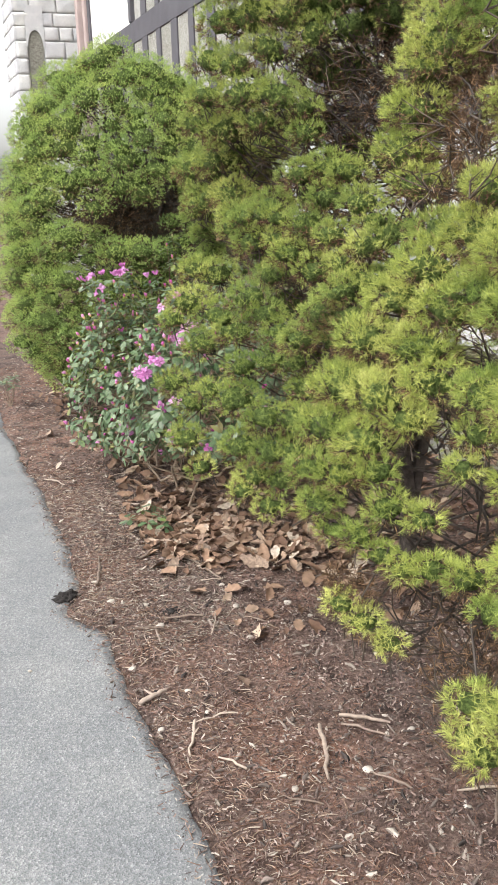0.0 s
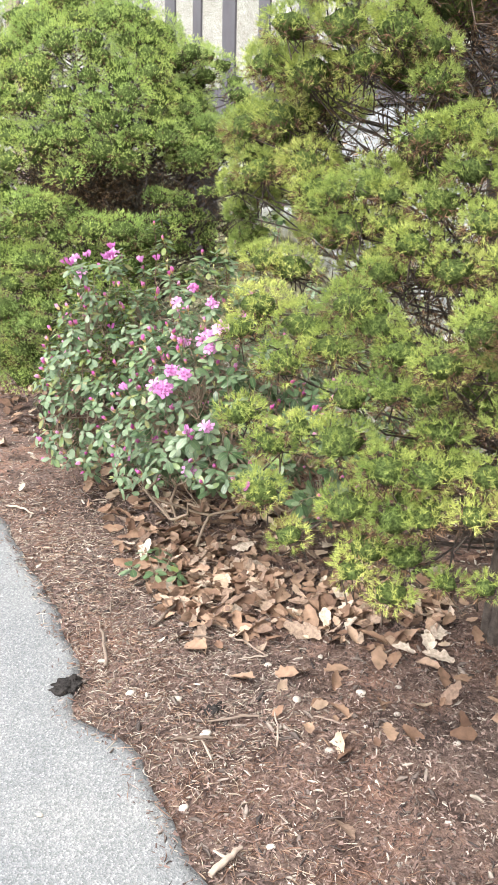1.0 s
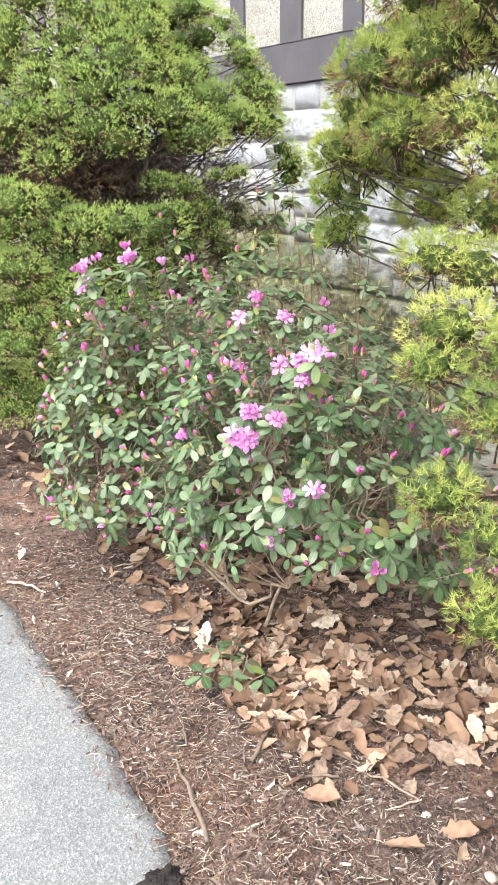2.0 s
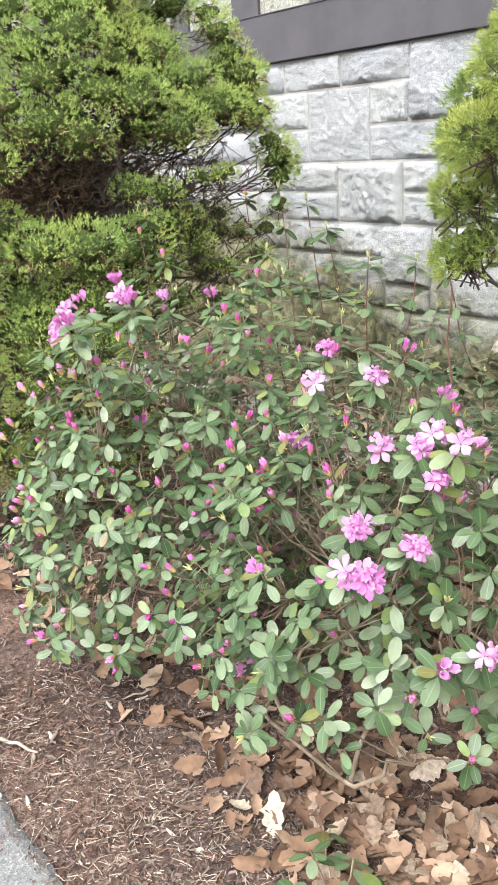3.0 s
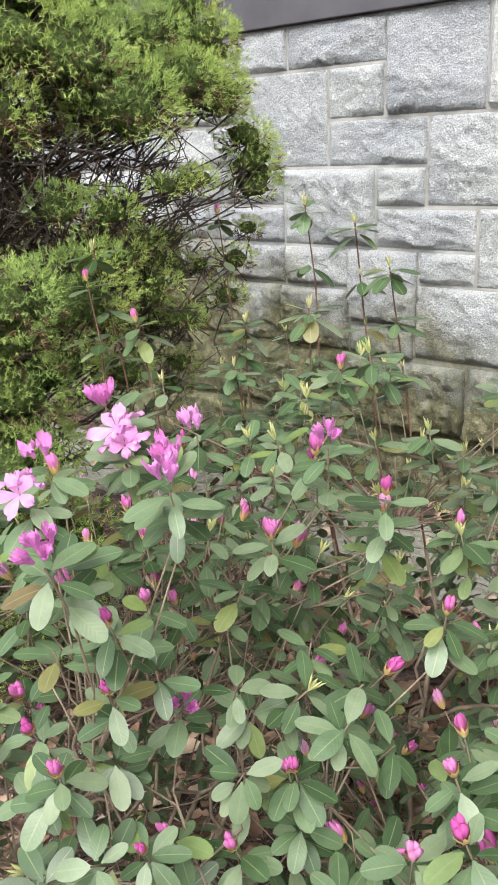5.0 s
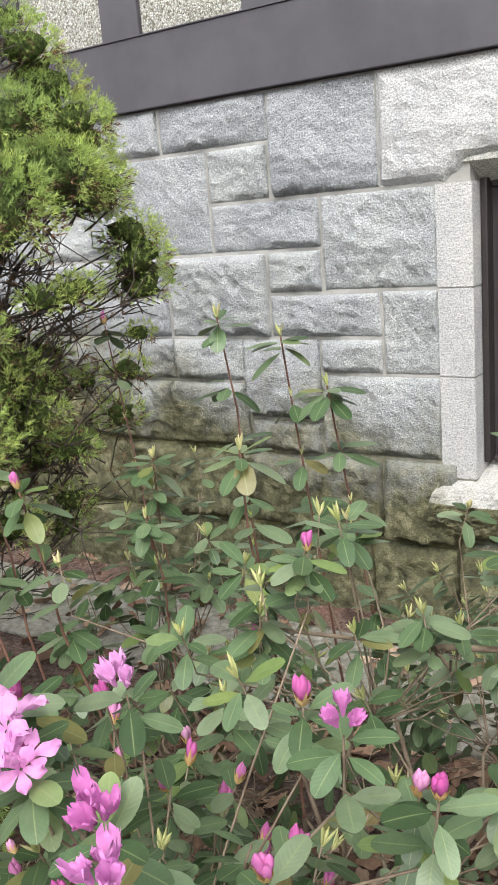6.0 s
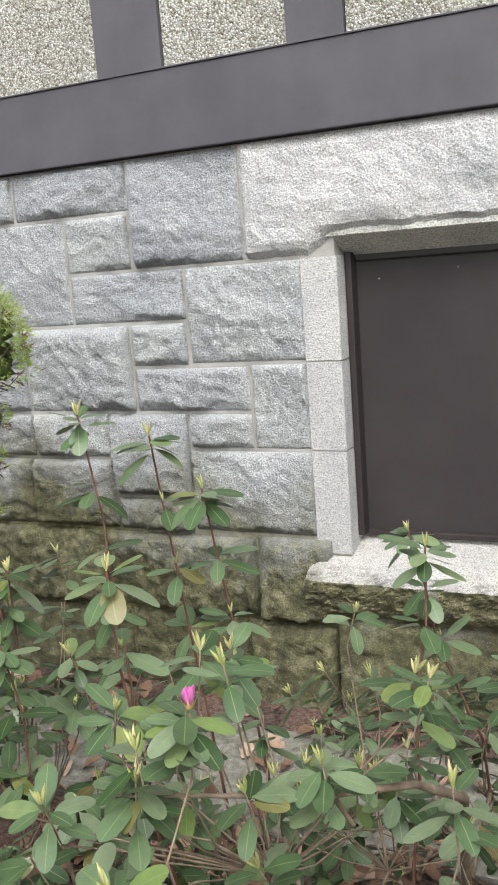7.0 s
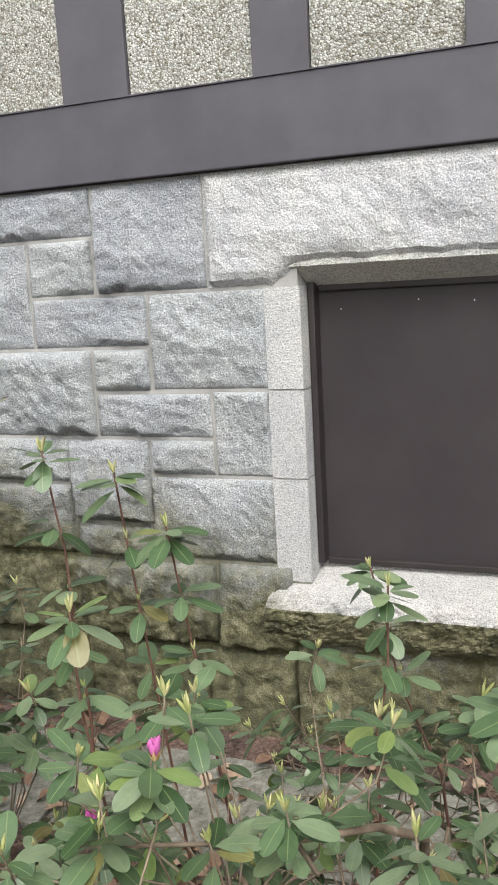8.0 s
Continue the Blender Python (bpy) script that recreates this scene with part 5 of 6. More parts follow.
    def tall(self, p, lower, whorls, crown):
        """A long upright shoot with several tiers of leaves."""
        a, b = np.array(lower, float), np.array(p, float)
        pts = bent(self.rng, a, b, 0, 0.006, 5)
        t = Tubes(6)
        t.add(pts, list(np.linspace(0.0030, 0.0016, 6)))
        put("young_stem", t.mesh("young_stem", M_REDSTEM), self.root, "reddish upright young stem")
        ax = tuple(b - a)
        self.whorl(p, ax, 7, 0.060, 1.5)
        self.tip(p, ax, crown, 0.050, 3)
        for k in range(whorls):
            t = 1 - (k + 1) * 0.105 / max(0.12, float(np.linalg.norm(b - a)))
            if t < 0.1:
                break
            q = a + (b - a) * t
            self.whorl(tuple(q), ax, self.r.randint(4, 6), 0.060, 1.5)
            if self.r.random() < 0.4:
                self.shoots(tuple(q), ax, 3, 0.016)

    def trunk_to(self, nodes, bases):
        """Forking wood: every node springs from a nearer node or from the foot."""
        todo = sorted(nodes, key=lambda n: min(float(np.linalg.norm(np.array(n) - np.array(b))) for b in bases))
        done = [np.array(b, float) for b in bases]
        for n in todo:
            n = np.array(n, float)
            cost = [np.linalg.norm(n - d) + 0.8 * max(0.0, d[2] - n[2] + 0.04) for d in done]
            b = done[int(np.argmin(cost))]
            thick = 0.0016 + 0.0055 * max(0.0, 1 - b[2] / 0.75)
            t = Tubes(6)
            t.add(bent(self.rng, b, n, 0.012, 0.012, 4), list(np.linspace(thick, max(0.0016, thick * 0.75), 5)))
            put("branch", t.mesh("branch", M_STEM), self.root)
            done.append(n)

    def finish(self):
        if self.rest_n:
            tagged(put("young_leaves", mesh_of("young_leaves", np.concatenate(self.rest[0]), np.concatenate(self.rest[1]), M_SHOOT, smooth=True), self.root), kind="stuff")
        tagged(put("twigs", self.wood.mesh("twigs", M_STEM), self.root), kind="stuff")
        if self.n:
            o = put("leaves", crease(mesh_of("leaves", np.concatenate(self.v), np.concatenate(self.f), M_LEAVES, smooth=True)), self.root)
            tagged(o, kind="stuff")
        inv = Matrix.Translation(self.foot).inverted()
        for o in self.root.children:
            o.matrix_parent_inverse = inv
        return self.root


def fill(s, centre, radii, count, floor_z, crowns, bases, size=0.046, nodes=46, top_only=0.35, taken=(), gap=0.05, hem=lambda x, y: 0.0):
    """Covers a dome with shoot tips, each on its own twig."""
    c, rad = np.array(centre), np.array(radii)
    made = [np.array(t, float) for t in taken]
    tips = []
    tries = 0
    while len(tips) < count and tries < count * 40:
        tries += 1
        d = unit(s.rng.normal(size=3))
        if d[2] < -top_only:
            continue
        p = c + d * rad * s.rng.uniform(0.50, 1.0) ** 0.5 * (1 + 0.22 * noise.noise(tuple(d * 2.3 + c)))
        if p[2] < max(floor_z, hem(p[0], p[1])) or any(np.sum((p - q) ** 2) < gap * gap for q in made[-400:]):
            continue
        made.append(p)
        tips.append((p, unit(d * 0.95 + np.array((0, 0, 0.60)) + s.rng.normal(0, 0.2, 3))))
    hubs = [c + unit(s.rng.normal(size=3)) * rad * s.rng.uniform(0.15, 0.82) * np.array((1, 1, 0.85)) for _ in range(nodes)]
    hubs = [h for h in hubs if h[2] > 0.12]
    s.trunk_to(hubs, bases)
    h = np.array(hubs)
    load = np.zeros(len(h))
    for p, a in tips:
        i = int(np.argmin(np.sum((h - p) ** 2, 1) + 0.05 * np.maximum(0, h[:, 2] - p[2] + 0.03) + 0.0012 * load ** 1.6))
        load[i] += 1
        s.branch(p, a, h[i])
        x, crown = s.r.random(), ""
        for name, share in crowns:
            if x < share:
                crown = name
                break
            x -= share
        s.tip(tuple(p), tuple(a), crown, size)
    return hubs


OPEN = [(1.196, 3.899, 1.034), (1.111, 3.843, 0.994), (1.228, 3.796, 0.989), (1.158, 3.717, 0.879), (1.137, 3.606, 0.912), (1.17, 3.60, 0.93), (1.099, 3.534, 0.882), (1.024, 3.637, 0.789), (0.99, 3.62, 0.80), (0.91, 3.555, 0.768),
        (0.93, 3.53, 0.76), (0.976, 3.473, 0.821), (1.04, 3.58, 0.446), (1.0, 3.35, 0.674), (0.929, 4.469, 1.092), (1.087, 4.498, 1.092), (1.11, 4.53, 1.10), (1.208, 4.012, 0.808), (1.01, 4.70, 0.98), (1.03, 4.74, 1.0), (1.12, 3.50, 0.95)]
HALF = [(1.442, 3.906, 0.984), (0.961, 3.67, 0.70), (1.003, 4.541, 1.091), (0.85, 4.33, 1.091), (1.24, 4.538, 1.063), (1.022, 4.359, 1.10), (1.225, 4.313, 1.095), (1.282, 3.675, 0.958), (0.88, 4.36, 1.08), (1.12, 4.57, 1.12), (0.95, 3.39, 0.65), (1.06, 4.40, 1.10)]
CLOSED = [(0.937, 4.364, 0.982), (1.177, 4.359, 0.986), (1.094, 4.264, 0.761), (1.135, 4.485, 0.875), (1.283, 4.188, 0.899), (1.249, 4.251, 1.043), (1.168, 4.591, 1.079), (1.265, 4.59, 1.025), (1.328, 4.409, 1.036), (1.308, 4.292, 0.993), (1.32, 4.577, 0.893),
          (1.09, 4.27, 0.76), (1.07, 4.10, 0.76), (1.02, 4.01, 0.64), (0.86, 4.01, 0.51), (1.03, 4.30, 0.68), (0.93, 4.27, 0.65), (0.99, 4.36, 0.69), (1.45, 4.65, 0.85), (1.51, 4.50, 1.10), (1.44, 4.26, 0.93), (0.73, 4.37, 0.37)]
TALL = [((1.93, 4.89, 1.31), (1.98, 4.86, 0.55), 4, "shoot"), ((1.95, 4.78, 1.275), (2.04, 4.74, 0.5), 3, "shoot"), ((1.97, 4.71, 1.19), (2.06, 4.66, 0.55), 2, "shoot"),
        ((2.155, 5.35, 1.265), (2.10, 5.2, 0.5), 4, "bud"), ((1.52, 5.10, 1.19), (1.52, 5.0, 0.6), 2, "bud"), ((1.565, 5.13, 1.246), (1.62, 5.05, 0.6), 3, "shoot"), ((1.507, 4.95, 1.128), (1.55, 4.85, 0.6), 2, "bud"),
        ((1.60, 4.17, 1.165), (1.64, 4.22, 0.6), 3, "shoot"), ((2.03, 4.39, 1.10), (1.98, 4.42, 0.5), 2, "shoot"), ((2.285, 4.478, 1.036), (2.36, 4.36, 0.5), 3, "shoot"),
        ((1.567, 3.90, 1.320), (1.53, 3.85, 0.80), 1, "bud"), ((1.913, 5.05, 1.055), (1.96, 5.1, 0.4), 3, "shoot"), ((1.746, 4.741, 1.139), (1.78, 4.7, 0.5), 2, "shoot"), ((1.794, 4.98, 0.987), (1.8, 4.95, 0.4), 2, "shoot")]
SPRIGS = [(1.513, 4.504, 1.105), (1.501, 4.885, 1.028), (1.514, 4.568, 1.048), (1.58, 4.496, 1.116), (1.768, 4.576, 1.019), (1.631, 4.416, 0.99), (1.607, 4.274, 1.004), (1.722, 4.319, 1.056), (1.429, 4.249, 0.931), (1.336, 4.484, 1.043),
          (1.578, 4.483, 0.976), (1.611, 4.257, 0.869), (1.355, 4.164, 0.843), (1.326, 4.602, 0.686), (1.662, 4.567, 1.087), (1.73, 4.563, 1.058), (1.614, 4.657, 1.025), (1.509, 4.569, 1.015), (1.789, 4.352, 1.025), (2.136, 4.535, 0.942)]
SPRIGS += [(1.671, 4.452, 0.959), (1.74, 4.411, 0.922), (1.912, 5.059, 1.0), (2.259, 5.218, 0.958), (1.889, 5.109, 0.952), (1.935, 4.964, 0.909), (1.527, 4.707, 0.951), (1.467, 4.603, 0.923),
           (1.96, 4.25, 0.98), (2.25, 4.55, 0.77), (2.11, 4.60, 0.72), (1.95, 4.95, 0.67), (1.70, 4.80, 0.82)]


def front_shrub():
    s = Shrub("rhododendron shrub with grey-green leaves, magenta buds and open orchid-pink flowers", (1.2, 4.05, 0.0), 8)
    bases = [(1.2, 4.05, -0.03), (1.25, 4.2, -0.03), (1.15, 3.85, -0.03), (1.28, 3.7, -0.03), (1.1, 4.3, -0.03)]
    taken = OPEN + HALF + CLOSED
    mixed = [("bud", 0.34), ("half", 0.02), ("shoot", 0.12)]

    def hem(x, y):
        # the skirt lifts off the ground towards the open end
        return 0.16 + 0.26 * max(0.0, 4.45 - y) - 0.45 * max(0.0, x - 1.05)

    hubs = fill(s, (1.30, 3.80, 0.44), (0.49, 0.62, 0.52), 375, 0.14, mixed, bases, 0.044, 70, 0.8, taken, 0.053, hem)
    hubs += fill(s, (1.15, 4.56, 0.50), (0.42, 0.44, 0.55), 315, 0.14, mixed, [(1.1, 4.4, -0.03), (1.2, 4.5, -0.03)], 0.044, 60, 0.8, taken, 0.053, hem)
    h = np.array(hubs)
    c = np.array((1.16, 4.05, 0.45))
    for group, kind in ((OPEN, "flower"), (HALF, "half"), (CLOSED, "bud")):
        for p in group:
            d = unit(np.array(p) - c)
            a = unit(d * 0.6 + np.array((-0.32, -0.42, 0.75)))
            s.branch(p, a, h[int(np.argmin(np.sum((h - np.array(p)) ** 2, 1) + np.maximum(0, h[:, 2] - p[2])))])
            s.tip(p, tuple(a), kind, 0.047)
    return s.finish()


def back_shrub():
    s = Shrub("loose leggy rhododendron with upright shoots and yellow-green young tips", (1.85, 4.6, 0.0), 19)
    s.droop, s.broad = 0.80, 1.0
    bases = [(1.85, 4.6, -0.03), (1.95, 4.75, -0.03), (1.75, 4.5, -0.03), (2.05, 4.45, -0.03)]
    hubs = fill(s, (1.78, 4.55, 0.42), (0.50, 0.60, 0.52), 96, 0.15, [("shoot", 0.45), ("bud", 0.07)], bases, 0.051, 36, 0.4, SPRIGS, 0.075)
    hubs += fill(s, (1.92, 5.06, 0.48), (0.36, 0.34, 0.46), 62, 0.15, [("shoot", 0.40)], [(1.95, 5.0, -0.03), (2.05, 5.1, -0.03)], 0.054, 20, 0.4, (), 0.075)
    h = np.array(hubs)
    for p in SPRIGS:
        a = unit(np.array((s.r.uniform(-0.35, 0.2), s.r.uniform(-0.3, 0.3), 1.0)))
        s.branch(p, a, h[int(np.argmin(np.sum((h - np.array(p)) ** 2, 1) + np.maximum(0, h[:, 2] - p[2])))])
        s.tip(p, tuple(a), "" if p == SPRIGS[0] else "shoot", 0.050)
        if p == SPRIGS[0]:
            s.top("bud", BUDS, tuple(np.array(p) + a * 0.008), tuple(a), 0.62)
    for p, low, k, crown in TALL:
        s.tall(p, low, k, crown)
        b = bases[s.r.randrange(len(bases))]
        s.wood.add(bent(s.rng, b, low, 0.0, 0.015, 4), [0.008, 0.007, 0.006, 0.005, 0.0042])
    pts = [(1.50, 4.60, 1.0), (1.60, 4.50, 0.955), (1.68, 4.425, 0.92), (1.80, 4.36, 0.87), (1.95, 4.33, 0.76), (2.10, 4.36, 0.5), (2.16, 4.4, 0.2), (2.2, 4.42, -0.03)]
    limb = Tubes(7)
    limb.add(pts, [0.0018, 0.0028, 0.0040, 0.0052, 0.0075, 0.0085, 0.0095, 0.010])
    limb.add([(1.68, 4.425, 0.92), (1.672, 4.42, 0.955)], [0.004, 0.003])
    limb.add([(1.68, 4.425, 0.92), (1.62, 4.38, 0.93), (1.57, 4.36, 0.97)], [0.0035, 0.0025, 0.0018])
    put("branch", limb.mesh("branch", M_STEM), s.root, "bare grey-brown branch leaning out of the shrub")
    return s.finish()


def right_shrub():
    s = Shrub("low rhododendron with glossy dark leaves beside the concrete slab", (2.3, 4.45, 0.0), 31)
    s.droop = 0.62
    fill(s, (2.32, 4.40, 0.34), (0.36, 0.42, 0.44), 78, 0.12, [("shoot", 0.35)], [(2.3, 4.45, -0.03), (2.36, 4.35, -0.03)], 0.052, 24, 0.3, (), 0.068)
    return s.finish()


def sprout(label, foot, seed, height, count):
    s = Shrub(label, foot, seed)
    for k in range(count):
        a = 2 * math.pi * k / count
        p = (foot[0] + 0.05 * math.cos(a) * (1 + k % 2), foot[1] + 0.05 * math.sin(a) * (1 + k % 2), height * s.r.uniform(0.6, 1.0))
        s.wood.add(bent(s.rng, (foot[0], foot[1], -0.02), p, 0, 0.004, 3), [0.003, 0.0026, 0.002, 0.0016])
        s.tip(p, (0.3 * math.cos(a), 0.3 * math.sin(a), 1), "", 0.05, 6)
    return s.finish()


front_shrub()
back_shrub()
right_shrub()
sprout("small leafy sprout among dry leaves", (0.93, 3.62, 0.0), 41, 0.14, 6)
sprout("small leafy sprout among dry leaves", (0.66, 6.45, 0.0), 42, 0.28, 7)
sprout("low leafy seedling at the wall foot", (3.2, 4.95, 0.03), 43, 0.16, 5)


# ---- litter on the ground ----
def soil(x, y):
    return max(ground_z(x, y), 0.013 if x < edge_x(y) else -1) if x < 3.25 else 0.0


def chips(name, label, count, area, length, width, thick, material, seed, where=None):
    rng = np.random.default_rng(seed)
    x0, x1, y0, y1 = area
    v, f, n = [], [], 0
    while n < count:
        x, y = rng.uniform(x0, x1), rng.uniform(y0, y1)
        if x < edge_x(y) - 0.09 * rng.random() ** 3 or (where and rng.random() > where(x, y)):
            continue
        a, ln, w = rng.uniform(0, math.pi), length * rng.uniform(0.25, 1.6), width * rng.uniform(0.5, 1.4)
        t = thick * rng.uniform(0.6, 1.3)
        d = np.array((math.cos(a), math.sin(a), rng.normal(0, 0.28)))
        s = np.array((-math.sin(a), math.cos(a), rng.normal(0, 0.45)))
        c = np.array((x, y, soil(x, y) + t * 0.6))
        k = np.array((0, 0, t))
        b = len(v)
        bow = np.array((0, 0, 0.12 * ln * rng.random())) + s * ln * rng.normal(0, 0.08)
        for e, m in ((-0.5, 0.5), (0.0, 1.0), (0.5, 0.35)):
            q = c + d * ln * e + (bow if e == 0 else 0)
            v += [q + s * w * 0.5 * m, q - s * w * 0.5 * m, q + k]
        for o in (0, 3):
            for i, j in (((0, 1), (1, 2), (2, 0)) if thick > 0.0015 else ((1, 2), (2, 0))):
                f.append((b + o + i, b + o + j, b + o + 3 + j, b + o + 3 + i))
        n += 1
    o = put(name, mesh_of(name, v, f, material))
    return tagged(o, label, "litter", kind="stuff")


chips("bark_chips", "dark brown shredded bark chips over the bed", 10000, (0.40, 2.5, 1.0, 8.5), 0.016, 0.0062, 0.003, M_CHIPS, 1)
chips("bark_pieces", "broad flakes of brown bark", 2200, (0.5, 2.4, 1.0, 7.0), 0.028, 0.013, 0.004, M_CHIPS, 6)
chips("pale_fibres", "fine pale wood fibres scattered over the mulch", 3600, (0.45, 1.7, 1.0, 5.2), 0.022, 0.0018, 0.001, M_FIBRE, 11)
chips("wood_shreds", "pale shredded wood and dry stalks along the path edge", 4600, (0.4, 1.35, 1.2, 4.8), 0.032, 0.0024, 0.002, M_STRAW, 2, lambda x, y: math.exp(-((x - edge_x(y) - 0.12) / 0.22) ** 2))
chips("dry_stalks", "greyish dry stalks and straw over the mulch beside the shrub", 2600, (0.30, 1.05, 2.6, 4.4), 0.026, 0.0022, 0.0016, M_FIBRE, 17)
chips("fallen_needles", "rusty fallen conifer needles", 14000, (0.45, 2.2, 0.9, 8.0), 0.026, 0.0013, 0.0008, M_RUST, 3, lambda x, y: 1.0 if y > 4.4 or (x > 0.72 + 0.12 * math.sin(5 * y) and y < 2.2) else 0.15)


def mulch_bits(count, area, seed):
    """The finest layer: flat shards of bark and wood, some spilt on the path."""
    rng = np.random.default_rng(seed)
    x0, x1, y0, y1 = area
    v, f, n = [], [], 0
    while n < count:
        x, y = rng.uniform(x0, x1), rng.uniform(y0, y1)
        if x < edge_x(y) - 0.10 * rng.random() ** 2.6:
            continue
        a, ln, w = rng.uniform(0, 6.28), 0.0044 * rng.uniform(0.4, 2.1), 0.0015 * rng.uniform(0.5, 1.8)
        d = np.array((math.cos(a), math.sin(a), rng.normal(0, 0.35))) * ln
        s = np.array((-math.sin(a), math.cos(a), rng.normal(0, 0.5))) * w
        c = np.array((x, y, soil(x, y) + 0.0035 + 0.004 * rng.random()))
        v += [c - d - s * 0.6, c + d * 0.8 - s, c + d + s * 0.3, c - d * 0.7 + s]
        f.append((4 * n, 4 * n + 1, 4 * n + 2, 4 * n + 3))
        n += 1
    tagged(put("mulch_bits", mesh_of("mulch_bits", v, f, M_BITS)), "fine mixed shards of bark and wood in the mulch", "litter", kind="stuff")


mulch_bits(56000, (0.35, 1.75, 0.9, 4.9), 77)


def oak_leaf(seed, n=15):
    """A dry lobed leaf, curled and warped."""
    rng = random.Random(seed)
    half = []
    for i in range(n):
        t = i / (n - 1)
        env = math.sin(math.pi * min(1, t * 0.92 + 0.06)) ** 0.8 * 0.30
        lobe = 0.84 + 0.16 * math.cos(t * math.pi * 2 * 3.2 + 1.6 * rng.uniform(-1, 1))
        half.append(max(0.012, env * lobe))
    half[-1] = 0.01
    cx, cy, tw = rng.uniform(-0.5, 0.9), rng.uniform(-0.6, 1.6), rng.uniform(-0.6, 0.6)
    v, f = [], []
    for i in range(n):
        t = i / (n - 1)
        for s in (-1.0, -0.5, 0.0, 0.5, 1.0):
            w = half[i] * s * (1 + 0.15 * rng.uniform(-1, 1)) if s else 0.0
            z = cx * 0.28 * (t - 0.5) ** 2 + cy * 1.3 * w * w + tw * 0.3 * (t - 0.5) * w + 0.022 * rng.uniform(-1, 1)
            v.append((t - 0.5, w, z))
    for i in range(n - 1):
        for j in range(4):
            a = i * 5 + j
            f.append((a, a + 5, a + 6, a + 1))
    return v, f


OAK = [oak_leaf(s) for s in range(8)]
OAK_SMALL = [oak_leaf(s, 9) for s in range(8)]
OAK_MESH = [mesh_of("dry_leaf", v, f, M_DRYLEAF, smooth=True) for v, f in OAK]


def dry_leaves():
    rng = random.Random(12)
    made = 0
    spots = [(1.22, 3.42, 0.26, 0.22), (1.1, 3.75, 0.22, 0.28), (1.55, 3.08, 0.18, 0.13), (1.02, 3.5, 0.16, 0.20)]
    while made < 270:
        cx, cy, sx, sy = spots[min(3, int(rng.random() ** 1.1 * 4))]
        x, y = rng.gauss(cx, sx), rng.gauss(cy, sy)
        if made > 235:
            x, y = rng.uniform(0.65, 2.6), rng.uniform(2.2, 5.6)
        if x < edge_x(y) + (0.34 if made <= 235 else 0.12):
            continue
        s = rng.uniform(0.045, 0.105)
        m = Matrix.Translation((x, y, soil(x, y) + 0.008 + 0.022 * rng.random())) @ Euler((rng.gauss(0, 0.42), rng.gauss(0, 0.42), rng.uniform(0, 6.3))).to_matrix().to_4x4() @ Matrix.Diagonal((s, s, s, 1))
        o = put("dry_leaf", rng.choice(OAK_MESH), at=m)
        tagged(o, "curled tan-brown dry oak leaf on the mulch", "leaf", "fallen leaves")
        made += 1
    v, f, n = [], [], 0
    while n < 2300:
        x, y = rng.uniform(0.9, 3.45), rng.uniform(2.4, 7.0)
        if n > 1700:
            x, y = rng.uniform(1.0, 2.74), rng.uniform(3.9, 5.6)
        elif n > 1250:
            cx, cy, sx, sy = spots[n % 4]
            x, y = rng.gauss(cx, sx * 0.9), rng.gauss(cy, sy * 0.9)
            if x < edge_x(y) + 0.3:
                continue
        if rng.random() > (0.6 if 2.72 < x < 3.27 else 1.0):
            continue
        lv, lf = OAK_SMALL[rng.randrange(8)]
        s = rng.uniform(0.03, 0.10)
        z = (0.014 if x > 2.7 else soil(x, y)) + 0.008 + 0.015 * rng.random()
        m = Matrix.Translation((x, y, z)) @ Euler((rng.gauss(0, 0.42), rng.gauss(0, 0.42), rng.uniform(0, 6.3))).to_matrix().to_4x4() @ Matrix.Diagonal((s, s, s, 1))
        b = len(v)
        v += [tuple(m @ Vector(q)) for q in lv]
        f += [tuple(b + i for i in q) for q in lf]
        n += 1
    o = put("leaf_litter", mesh_of("leaf_litter", v, f, M_DRYLEAVES, smooth=True))
    tagged(o, "brown dry leaf litter under the shrubs", "litter", kind="stuff")


STICKS = [(0.516, 2.28, 0.613, 2.32, 0.008), (1.035, 1.97, 1.149, 1.875, 0.006), (0.964, 1.957, 0.881, 1.736, 0.007), (0.577, 3.149, 0.647, 3.418, 0.006), (0.794, 3.317, 0.987, 3.462, 0.006),
          (0.607, 4.60, 0.686, 4.436, 0.005), (0.643, 2.128, 0.580, 1.984, 0.005), (0.72, 2.70, 0.62, 2.74, 0.005), (1.02, 1.93, 1.12, 1.83, 0.004), (0.95, 3.30, 1.02, 3.18, 0.005)]


def sticks():
    rng = np.random.default_rng(4)
    rows = list(STICKS)
    for _ in range(26):
        x, y, a, ln = rng.uniform(0.62, 1.5), rng.uniform(1.4, 4.6), rng.uniform(0, 3.14), rng.uniform(0.06, 0.16)
        rows.append((x, y, x + ln * math.cos(a), y + ln * math.sin(a), rng.uniform(0.002, 0.0045)))
    for x0, y0, x1, y1, r in rows:
        t = Tubes(6)
        a, b = (x0, y0, soil(x0, y0) + r + 0.004), (x1, y1, soil(x1, y1) + r + 0.006)
        pts = bent(rng, a, b, -0.004, float(np.hypot(x1 - x0, y1 - y0)) * 0.016, 6)
        t.add(pts, [r * 0.9, r, r * 1.05, r * 0.95, r * 0.9, r * 0.8, r * 0.55])
        if r > 0.0045:
            m = np.array(pts[3])
            t.add([tuple(m), tuple(m + np.array((rng.normal(0, 0.02), rng.normal(0, 0.02), 0.012)))], [r * 0.6, r * 0.3])
        o = put("stick", t.mesh("stick", M_STICK))
        tagged(o, "weathered broken stick lying on the mulch", "stick", "fallen sticks")


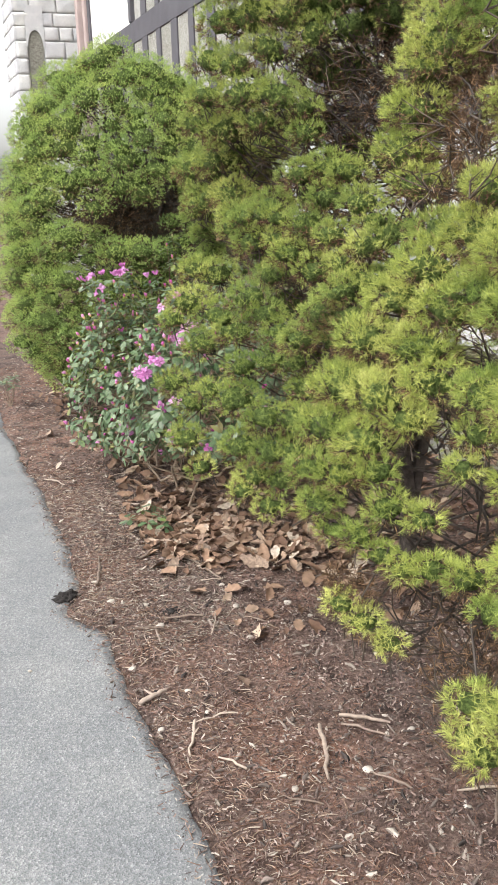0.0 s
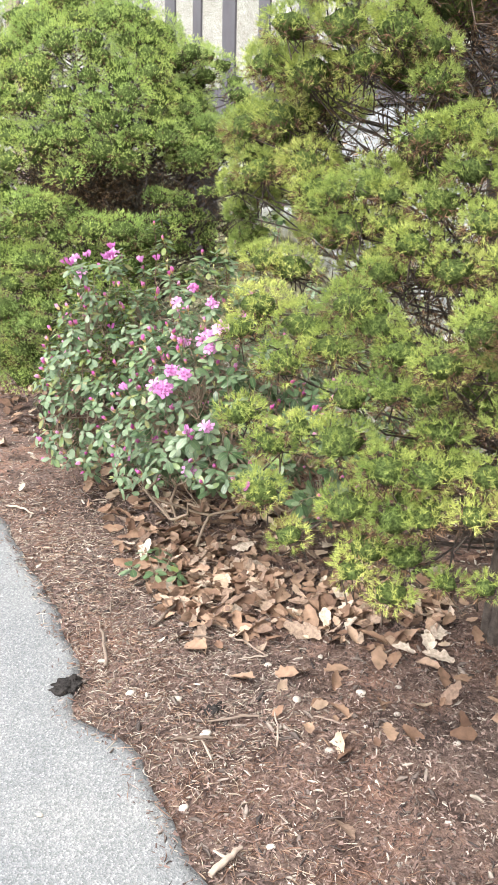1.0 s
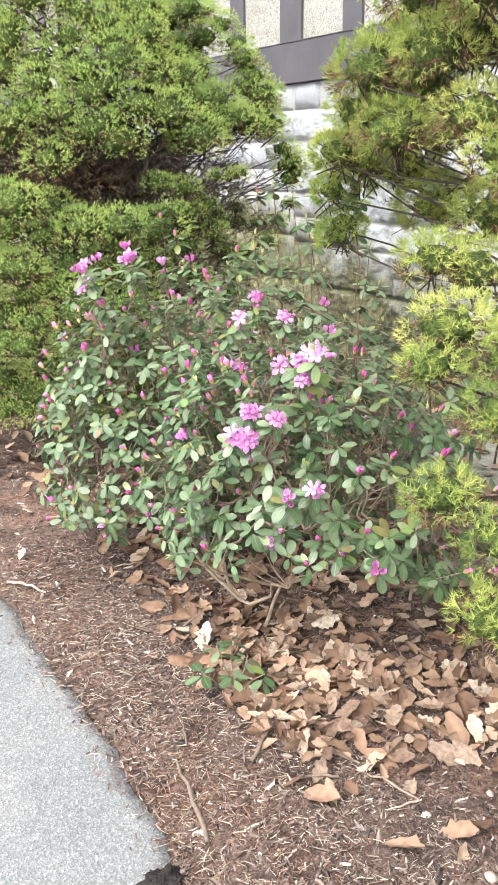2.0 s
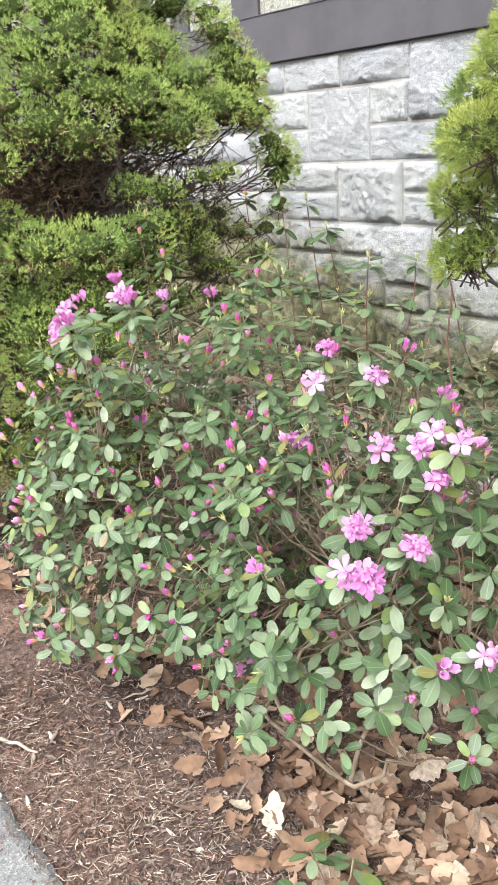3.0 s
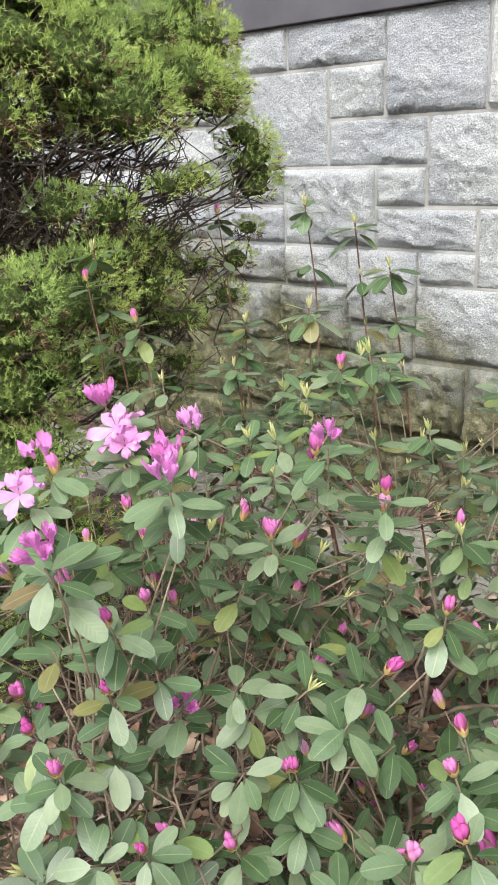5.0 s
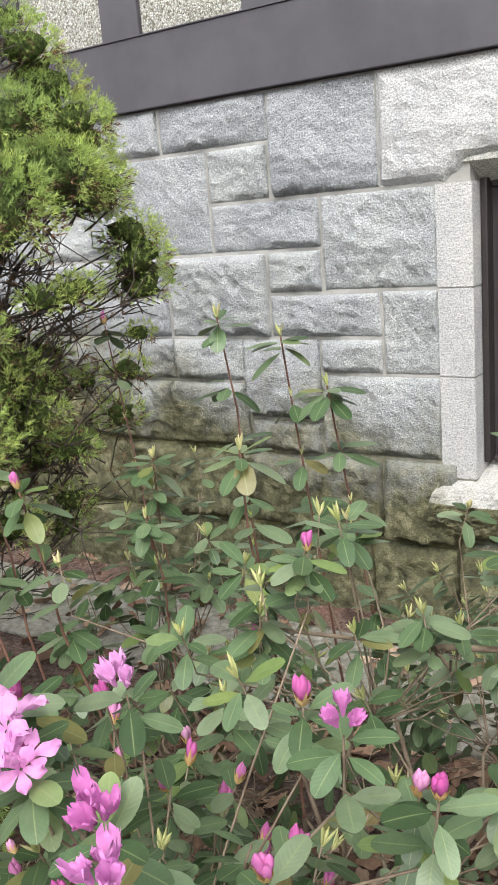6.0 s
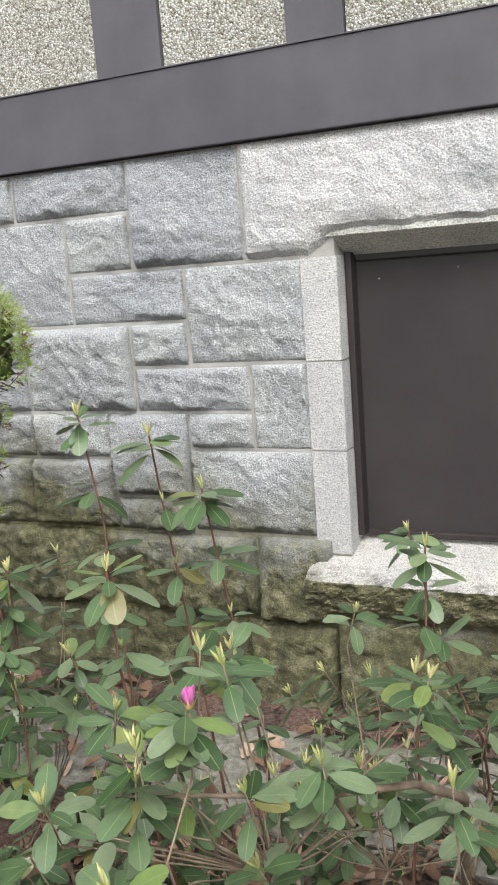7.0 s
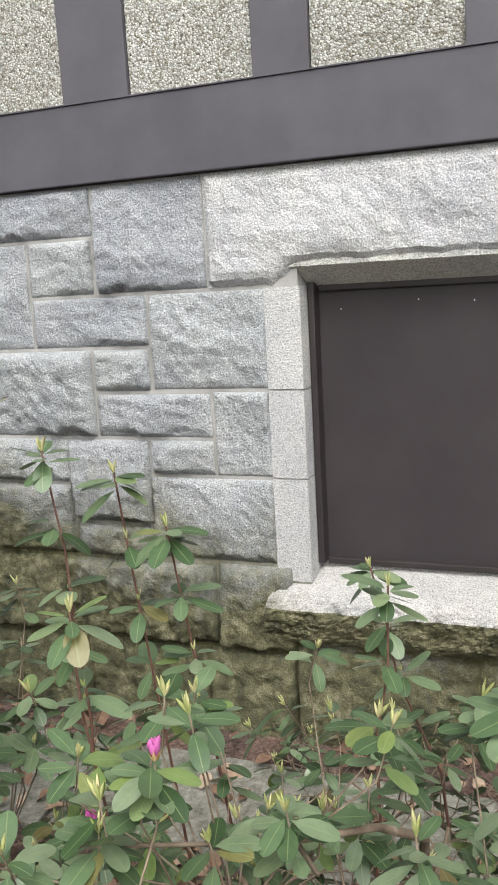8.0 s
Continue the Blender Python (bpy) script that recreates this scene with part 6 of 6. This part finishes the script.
PEBBLES = [(1.016, 2.758, 0.016), (1.205, 2.712, 0.015), (1.035, 2.966, 0.012), (0.711, 2.725, 0.017), (0.552, 2.505, 0.013), (0.544, 2.142, 0.012), (0.786, 1.741, 0.012), (1.0, 1.74, 0.016), (0.596, 2.989, 0.014), (0.98, 2.53, 0.013), (0.24, 2.63, 0.008)]


def pebbles():
    rng = random.Random(9)
    rows = [(x, y, r * 0.8) for x, y, r in PEBBLES] + [(rng.uniform(0.6, 1.5), rng.uniform(1.4, 4.0), rng.uniform(0.004, 0.010)) for _ in range(40)]
    for i, (x, y, r) in enumerate(rows):
        bm = bmesh.new()
        bmesh.ops.create_icosphere(bm, subdivisions=2, radius=r)
        for v in bm.verts:
            v.co *= 1 + 0.28 * noise.noise(v.co * (1.1 / r) + Vector((i, 0, 0)))
            v.co.x *= 1.3
            v.co.z *= 0.62
        z = 0.014 if x < edge_x(y) else soil(x, y)
        o = part("pebble", bm, M_PEBBLES, None, smooth=True)
        o.matrix_world = Matrix.Translation((x, y, z + r * 0.35)) @ Matrix.Rotation(rng.uniform(0, 6), 4, "Z")
        tagged(o, "small pale stone lying on the mulch", "stone", "pale stones")


def clod(x, y, r, seed):
    bm = bmesh.new()
    bmesh.ops.create_icosphere(bm, subdivisions=4, radius=1)
    for v in bm.verts:
        n = v.co.copy()
        v.co *= 1 + 0.6 * noise.fractal(n * 2.6 + Vector((seed, 0, 0)), 1.0, 2.0, 4)
        v.co.x, v.co.y, v.co.z = v.co.x * r, v.co.y * r * 0.8, max(-0.3, v.co.z) * r * 0.55
    o = part("soil_clod", bm, M_CLOD, None, smooth=True)
    o.location = (x, y, 0.012)
    tagged(o, "crumbly black clod of soil at the path edge", "soil", "soil clods")


dry_leaves()
sticks()
pebbles()
clod(0.45, 3.12, 0.042, 1)
clod(0.78, 2.82, 0.034, 5)


# ---- distance ----
def far_house():
    root = tagged(new("house"), "pale house with clapboard siding beyond the path", "house")
    root.location = (-6.0, 46.0, 0)
    bm = bmesh.new()
    box(bm, -7.0, 7.0, 0.0, 6.0, -0.1, 4.6)
    part("wall", bm, M_SIDING, root)
    for i in range(30):
        bm = bmesh.new()
        box(bm, -7.03, 7.03, -0.05, 0.05, 0.1 + 0.15 * i, 0.225 + 0.15 * i)
        part("clapboard", bm, M_SIDING, root)
    bm = bmesh.new()
    for s in (-1, 1):
        vs = [bm.verts.new(c) for c in ((-7.4, -0.5, 4.5), (7.4, -0.5, 4.5), (7.4, 3.0, 6.6), (-7.4, 3.0, 6.6))] if s < 0 else [bm.verts.new(c) for c in ((-7.4, 6.5, 4.5), (7.4, 6.5, 4.5), (7.4, 3.0, 6.62), (-7.4, 3.0, 6.62))]
        bm.faces.new(vs)
    part("roof", bm, M_SIDING, root)
    return root


def forsythia():
    rng = np.random.default_rng(17)
    root = tagged(new("forsythia_bush"), "yellow flowering bush far behind the conifers", "bush")
    root.location = (1.2, 24.0, 0)
    t = Tubes(5)
    tips = []
    for _ in range(40):
        d = unit(rng.normal(size=3) + np.array((0, 0, 1.2)))
        p = d * np.array((1.6, 1.0, 1.9)) * rng.uniform(0.7, 1)
        t.add(bent(rng, (0, 0, -0.05), p, -0.1, 0.04, 4), [0.02, 0.016, 0.012, 0.008, 0.005])
        tips += [p * s + rng.normal(0, 0.12, 3) for s in rng.uniform(0.5, 1, 50)]
    tips = np.array(tips)
    put("stems", t.mesh("stems", M_STEM), root)
    v, f = tufts(rng, tips, unit(rng.normal(size=tips.shape)), 5, 0.05, 0.03, 0.05)
    put("blossom", mesh_of("blossom", v, f, M_FORSYTHIA), root)


far_house()
forsythia()

# ---- stones of the walls, laid last ----
build_tower()
lay_stones(stone_wall)
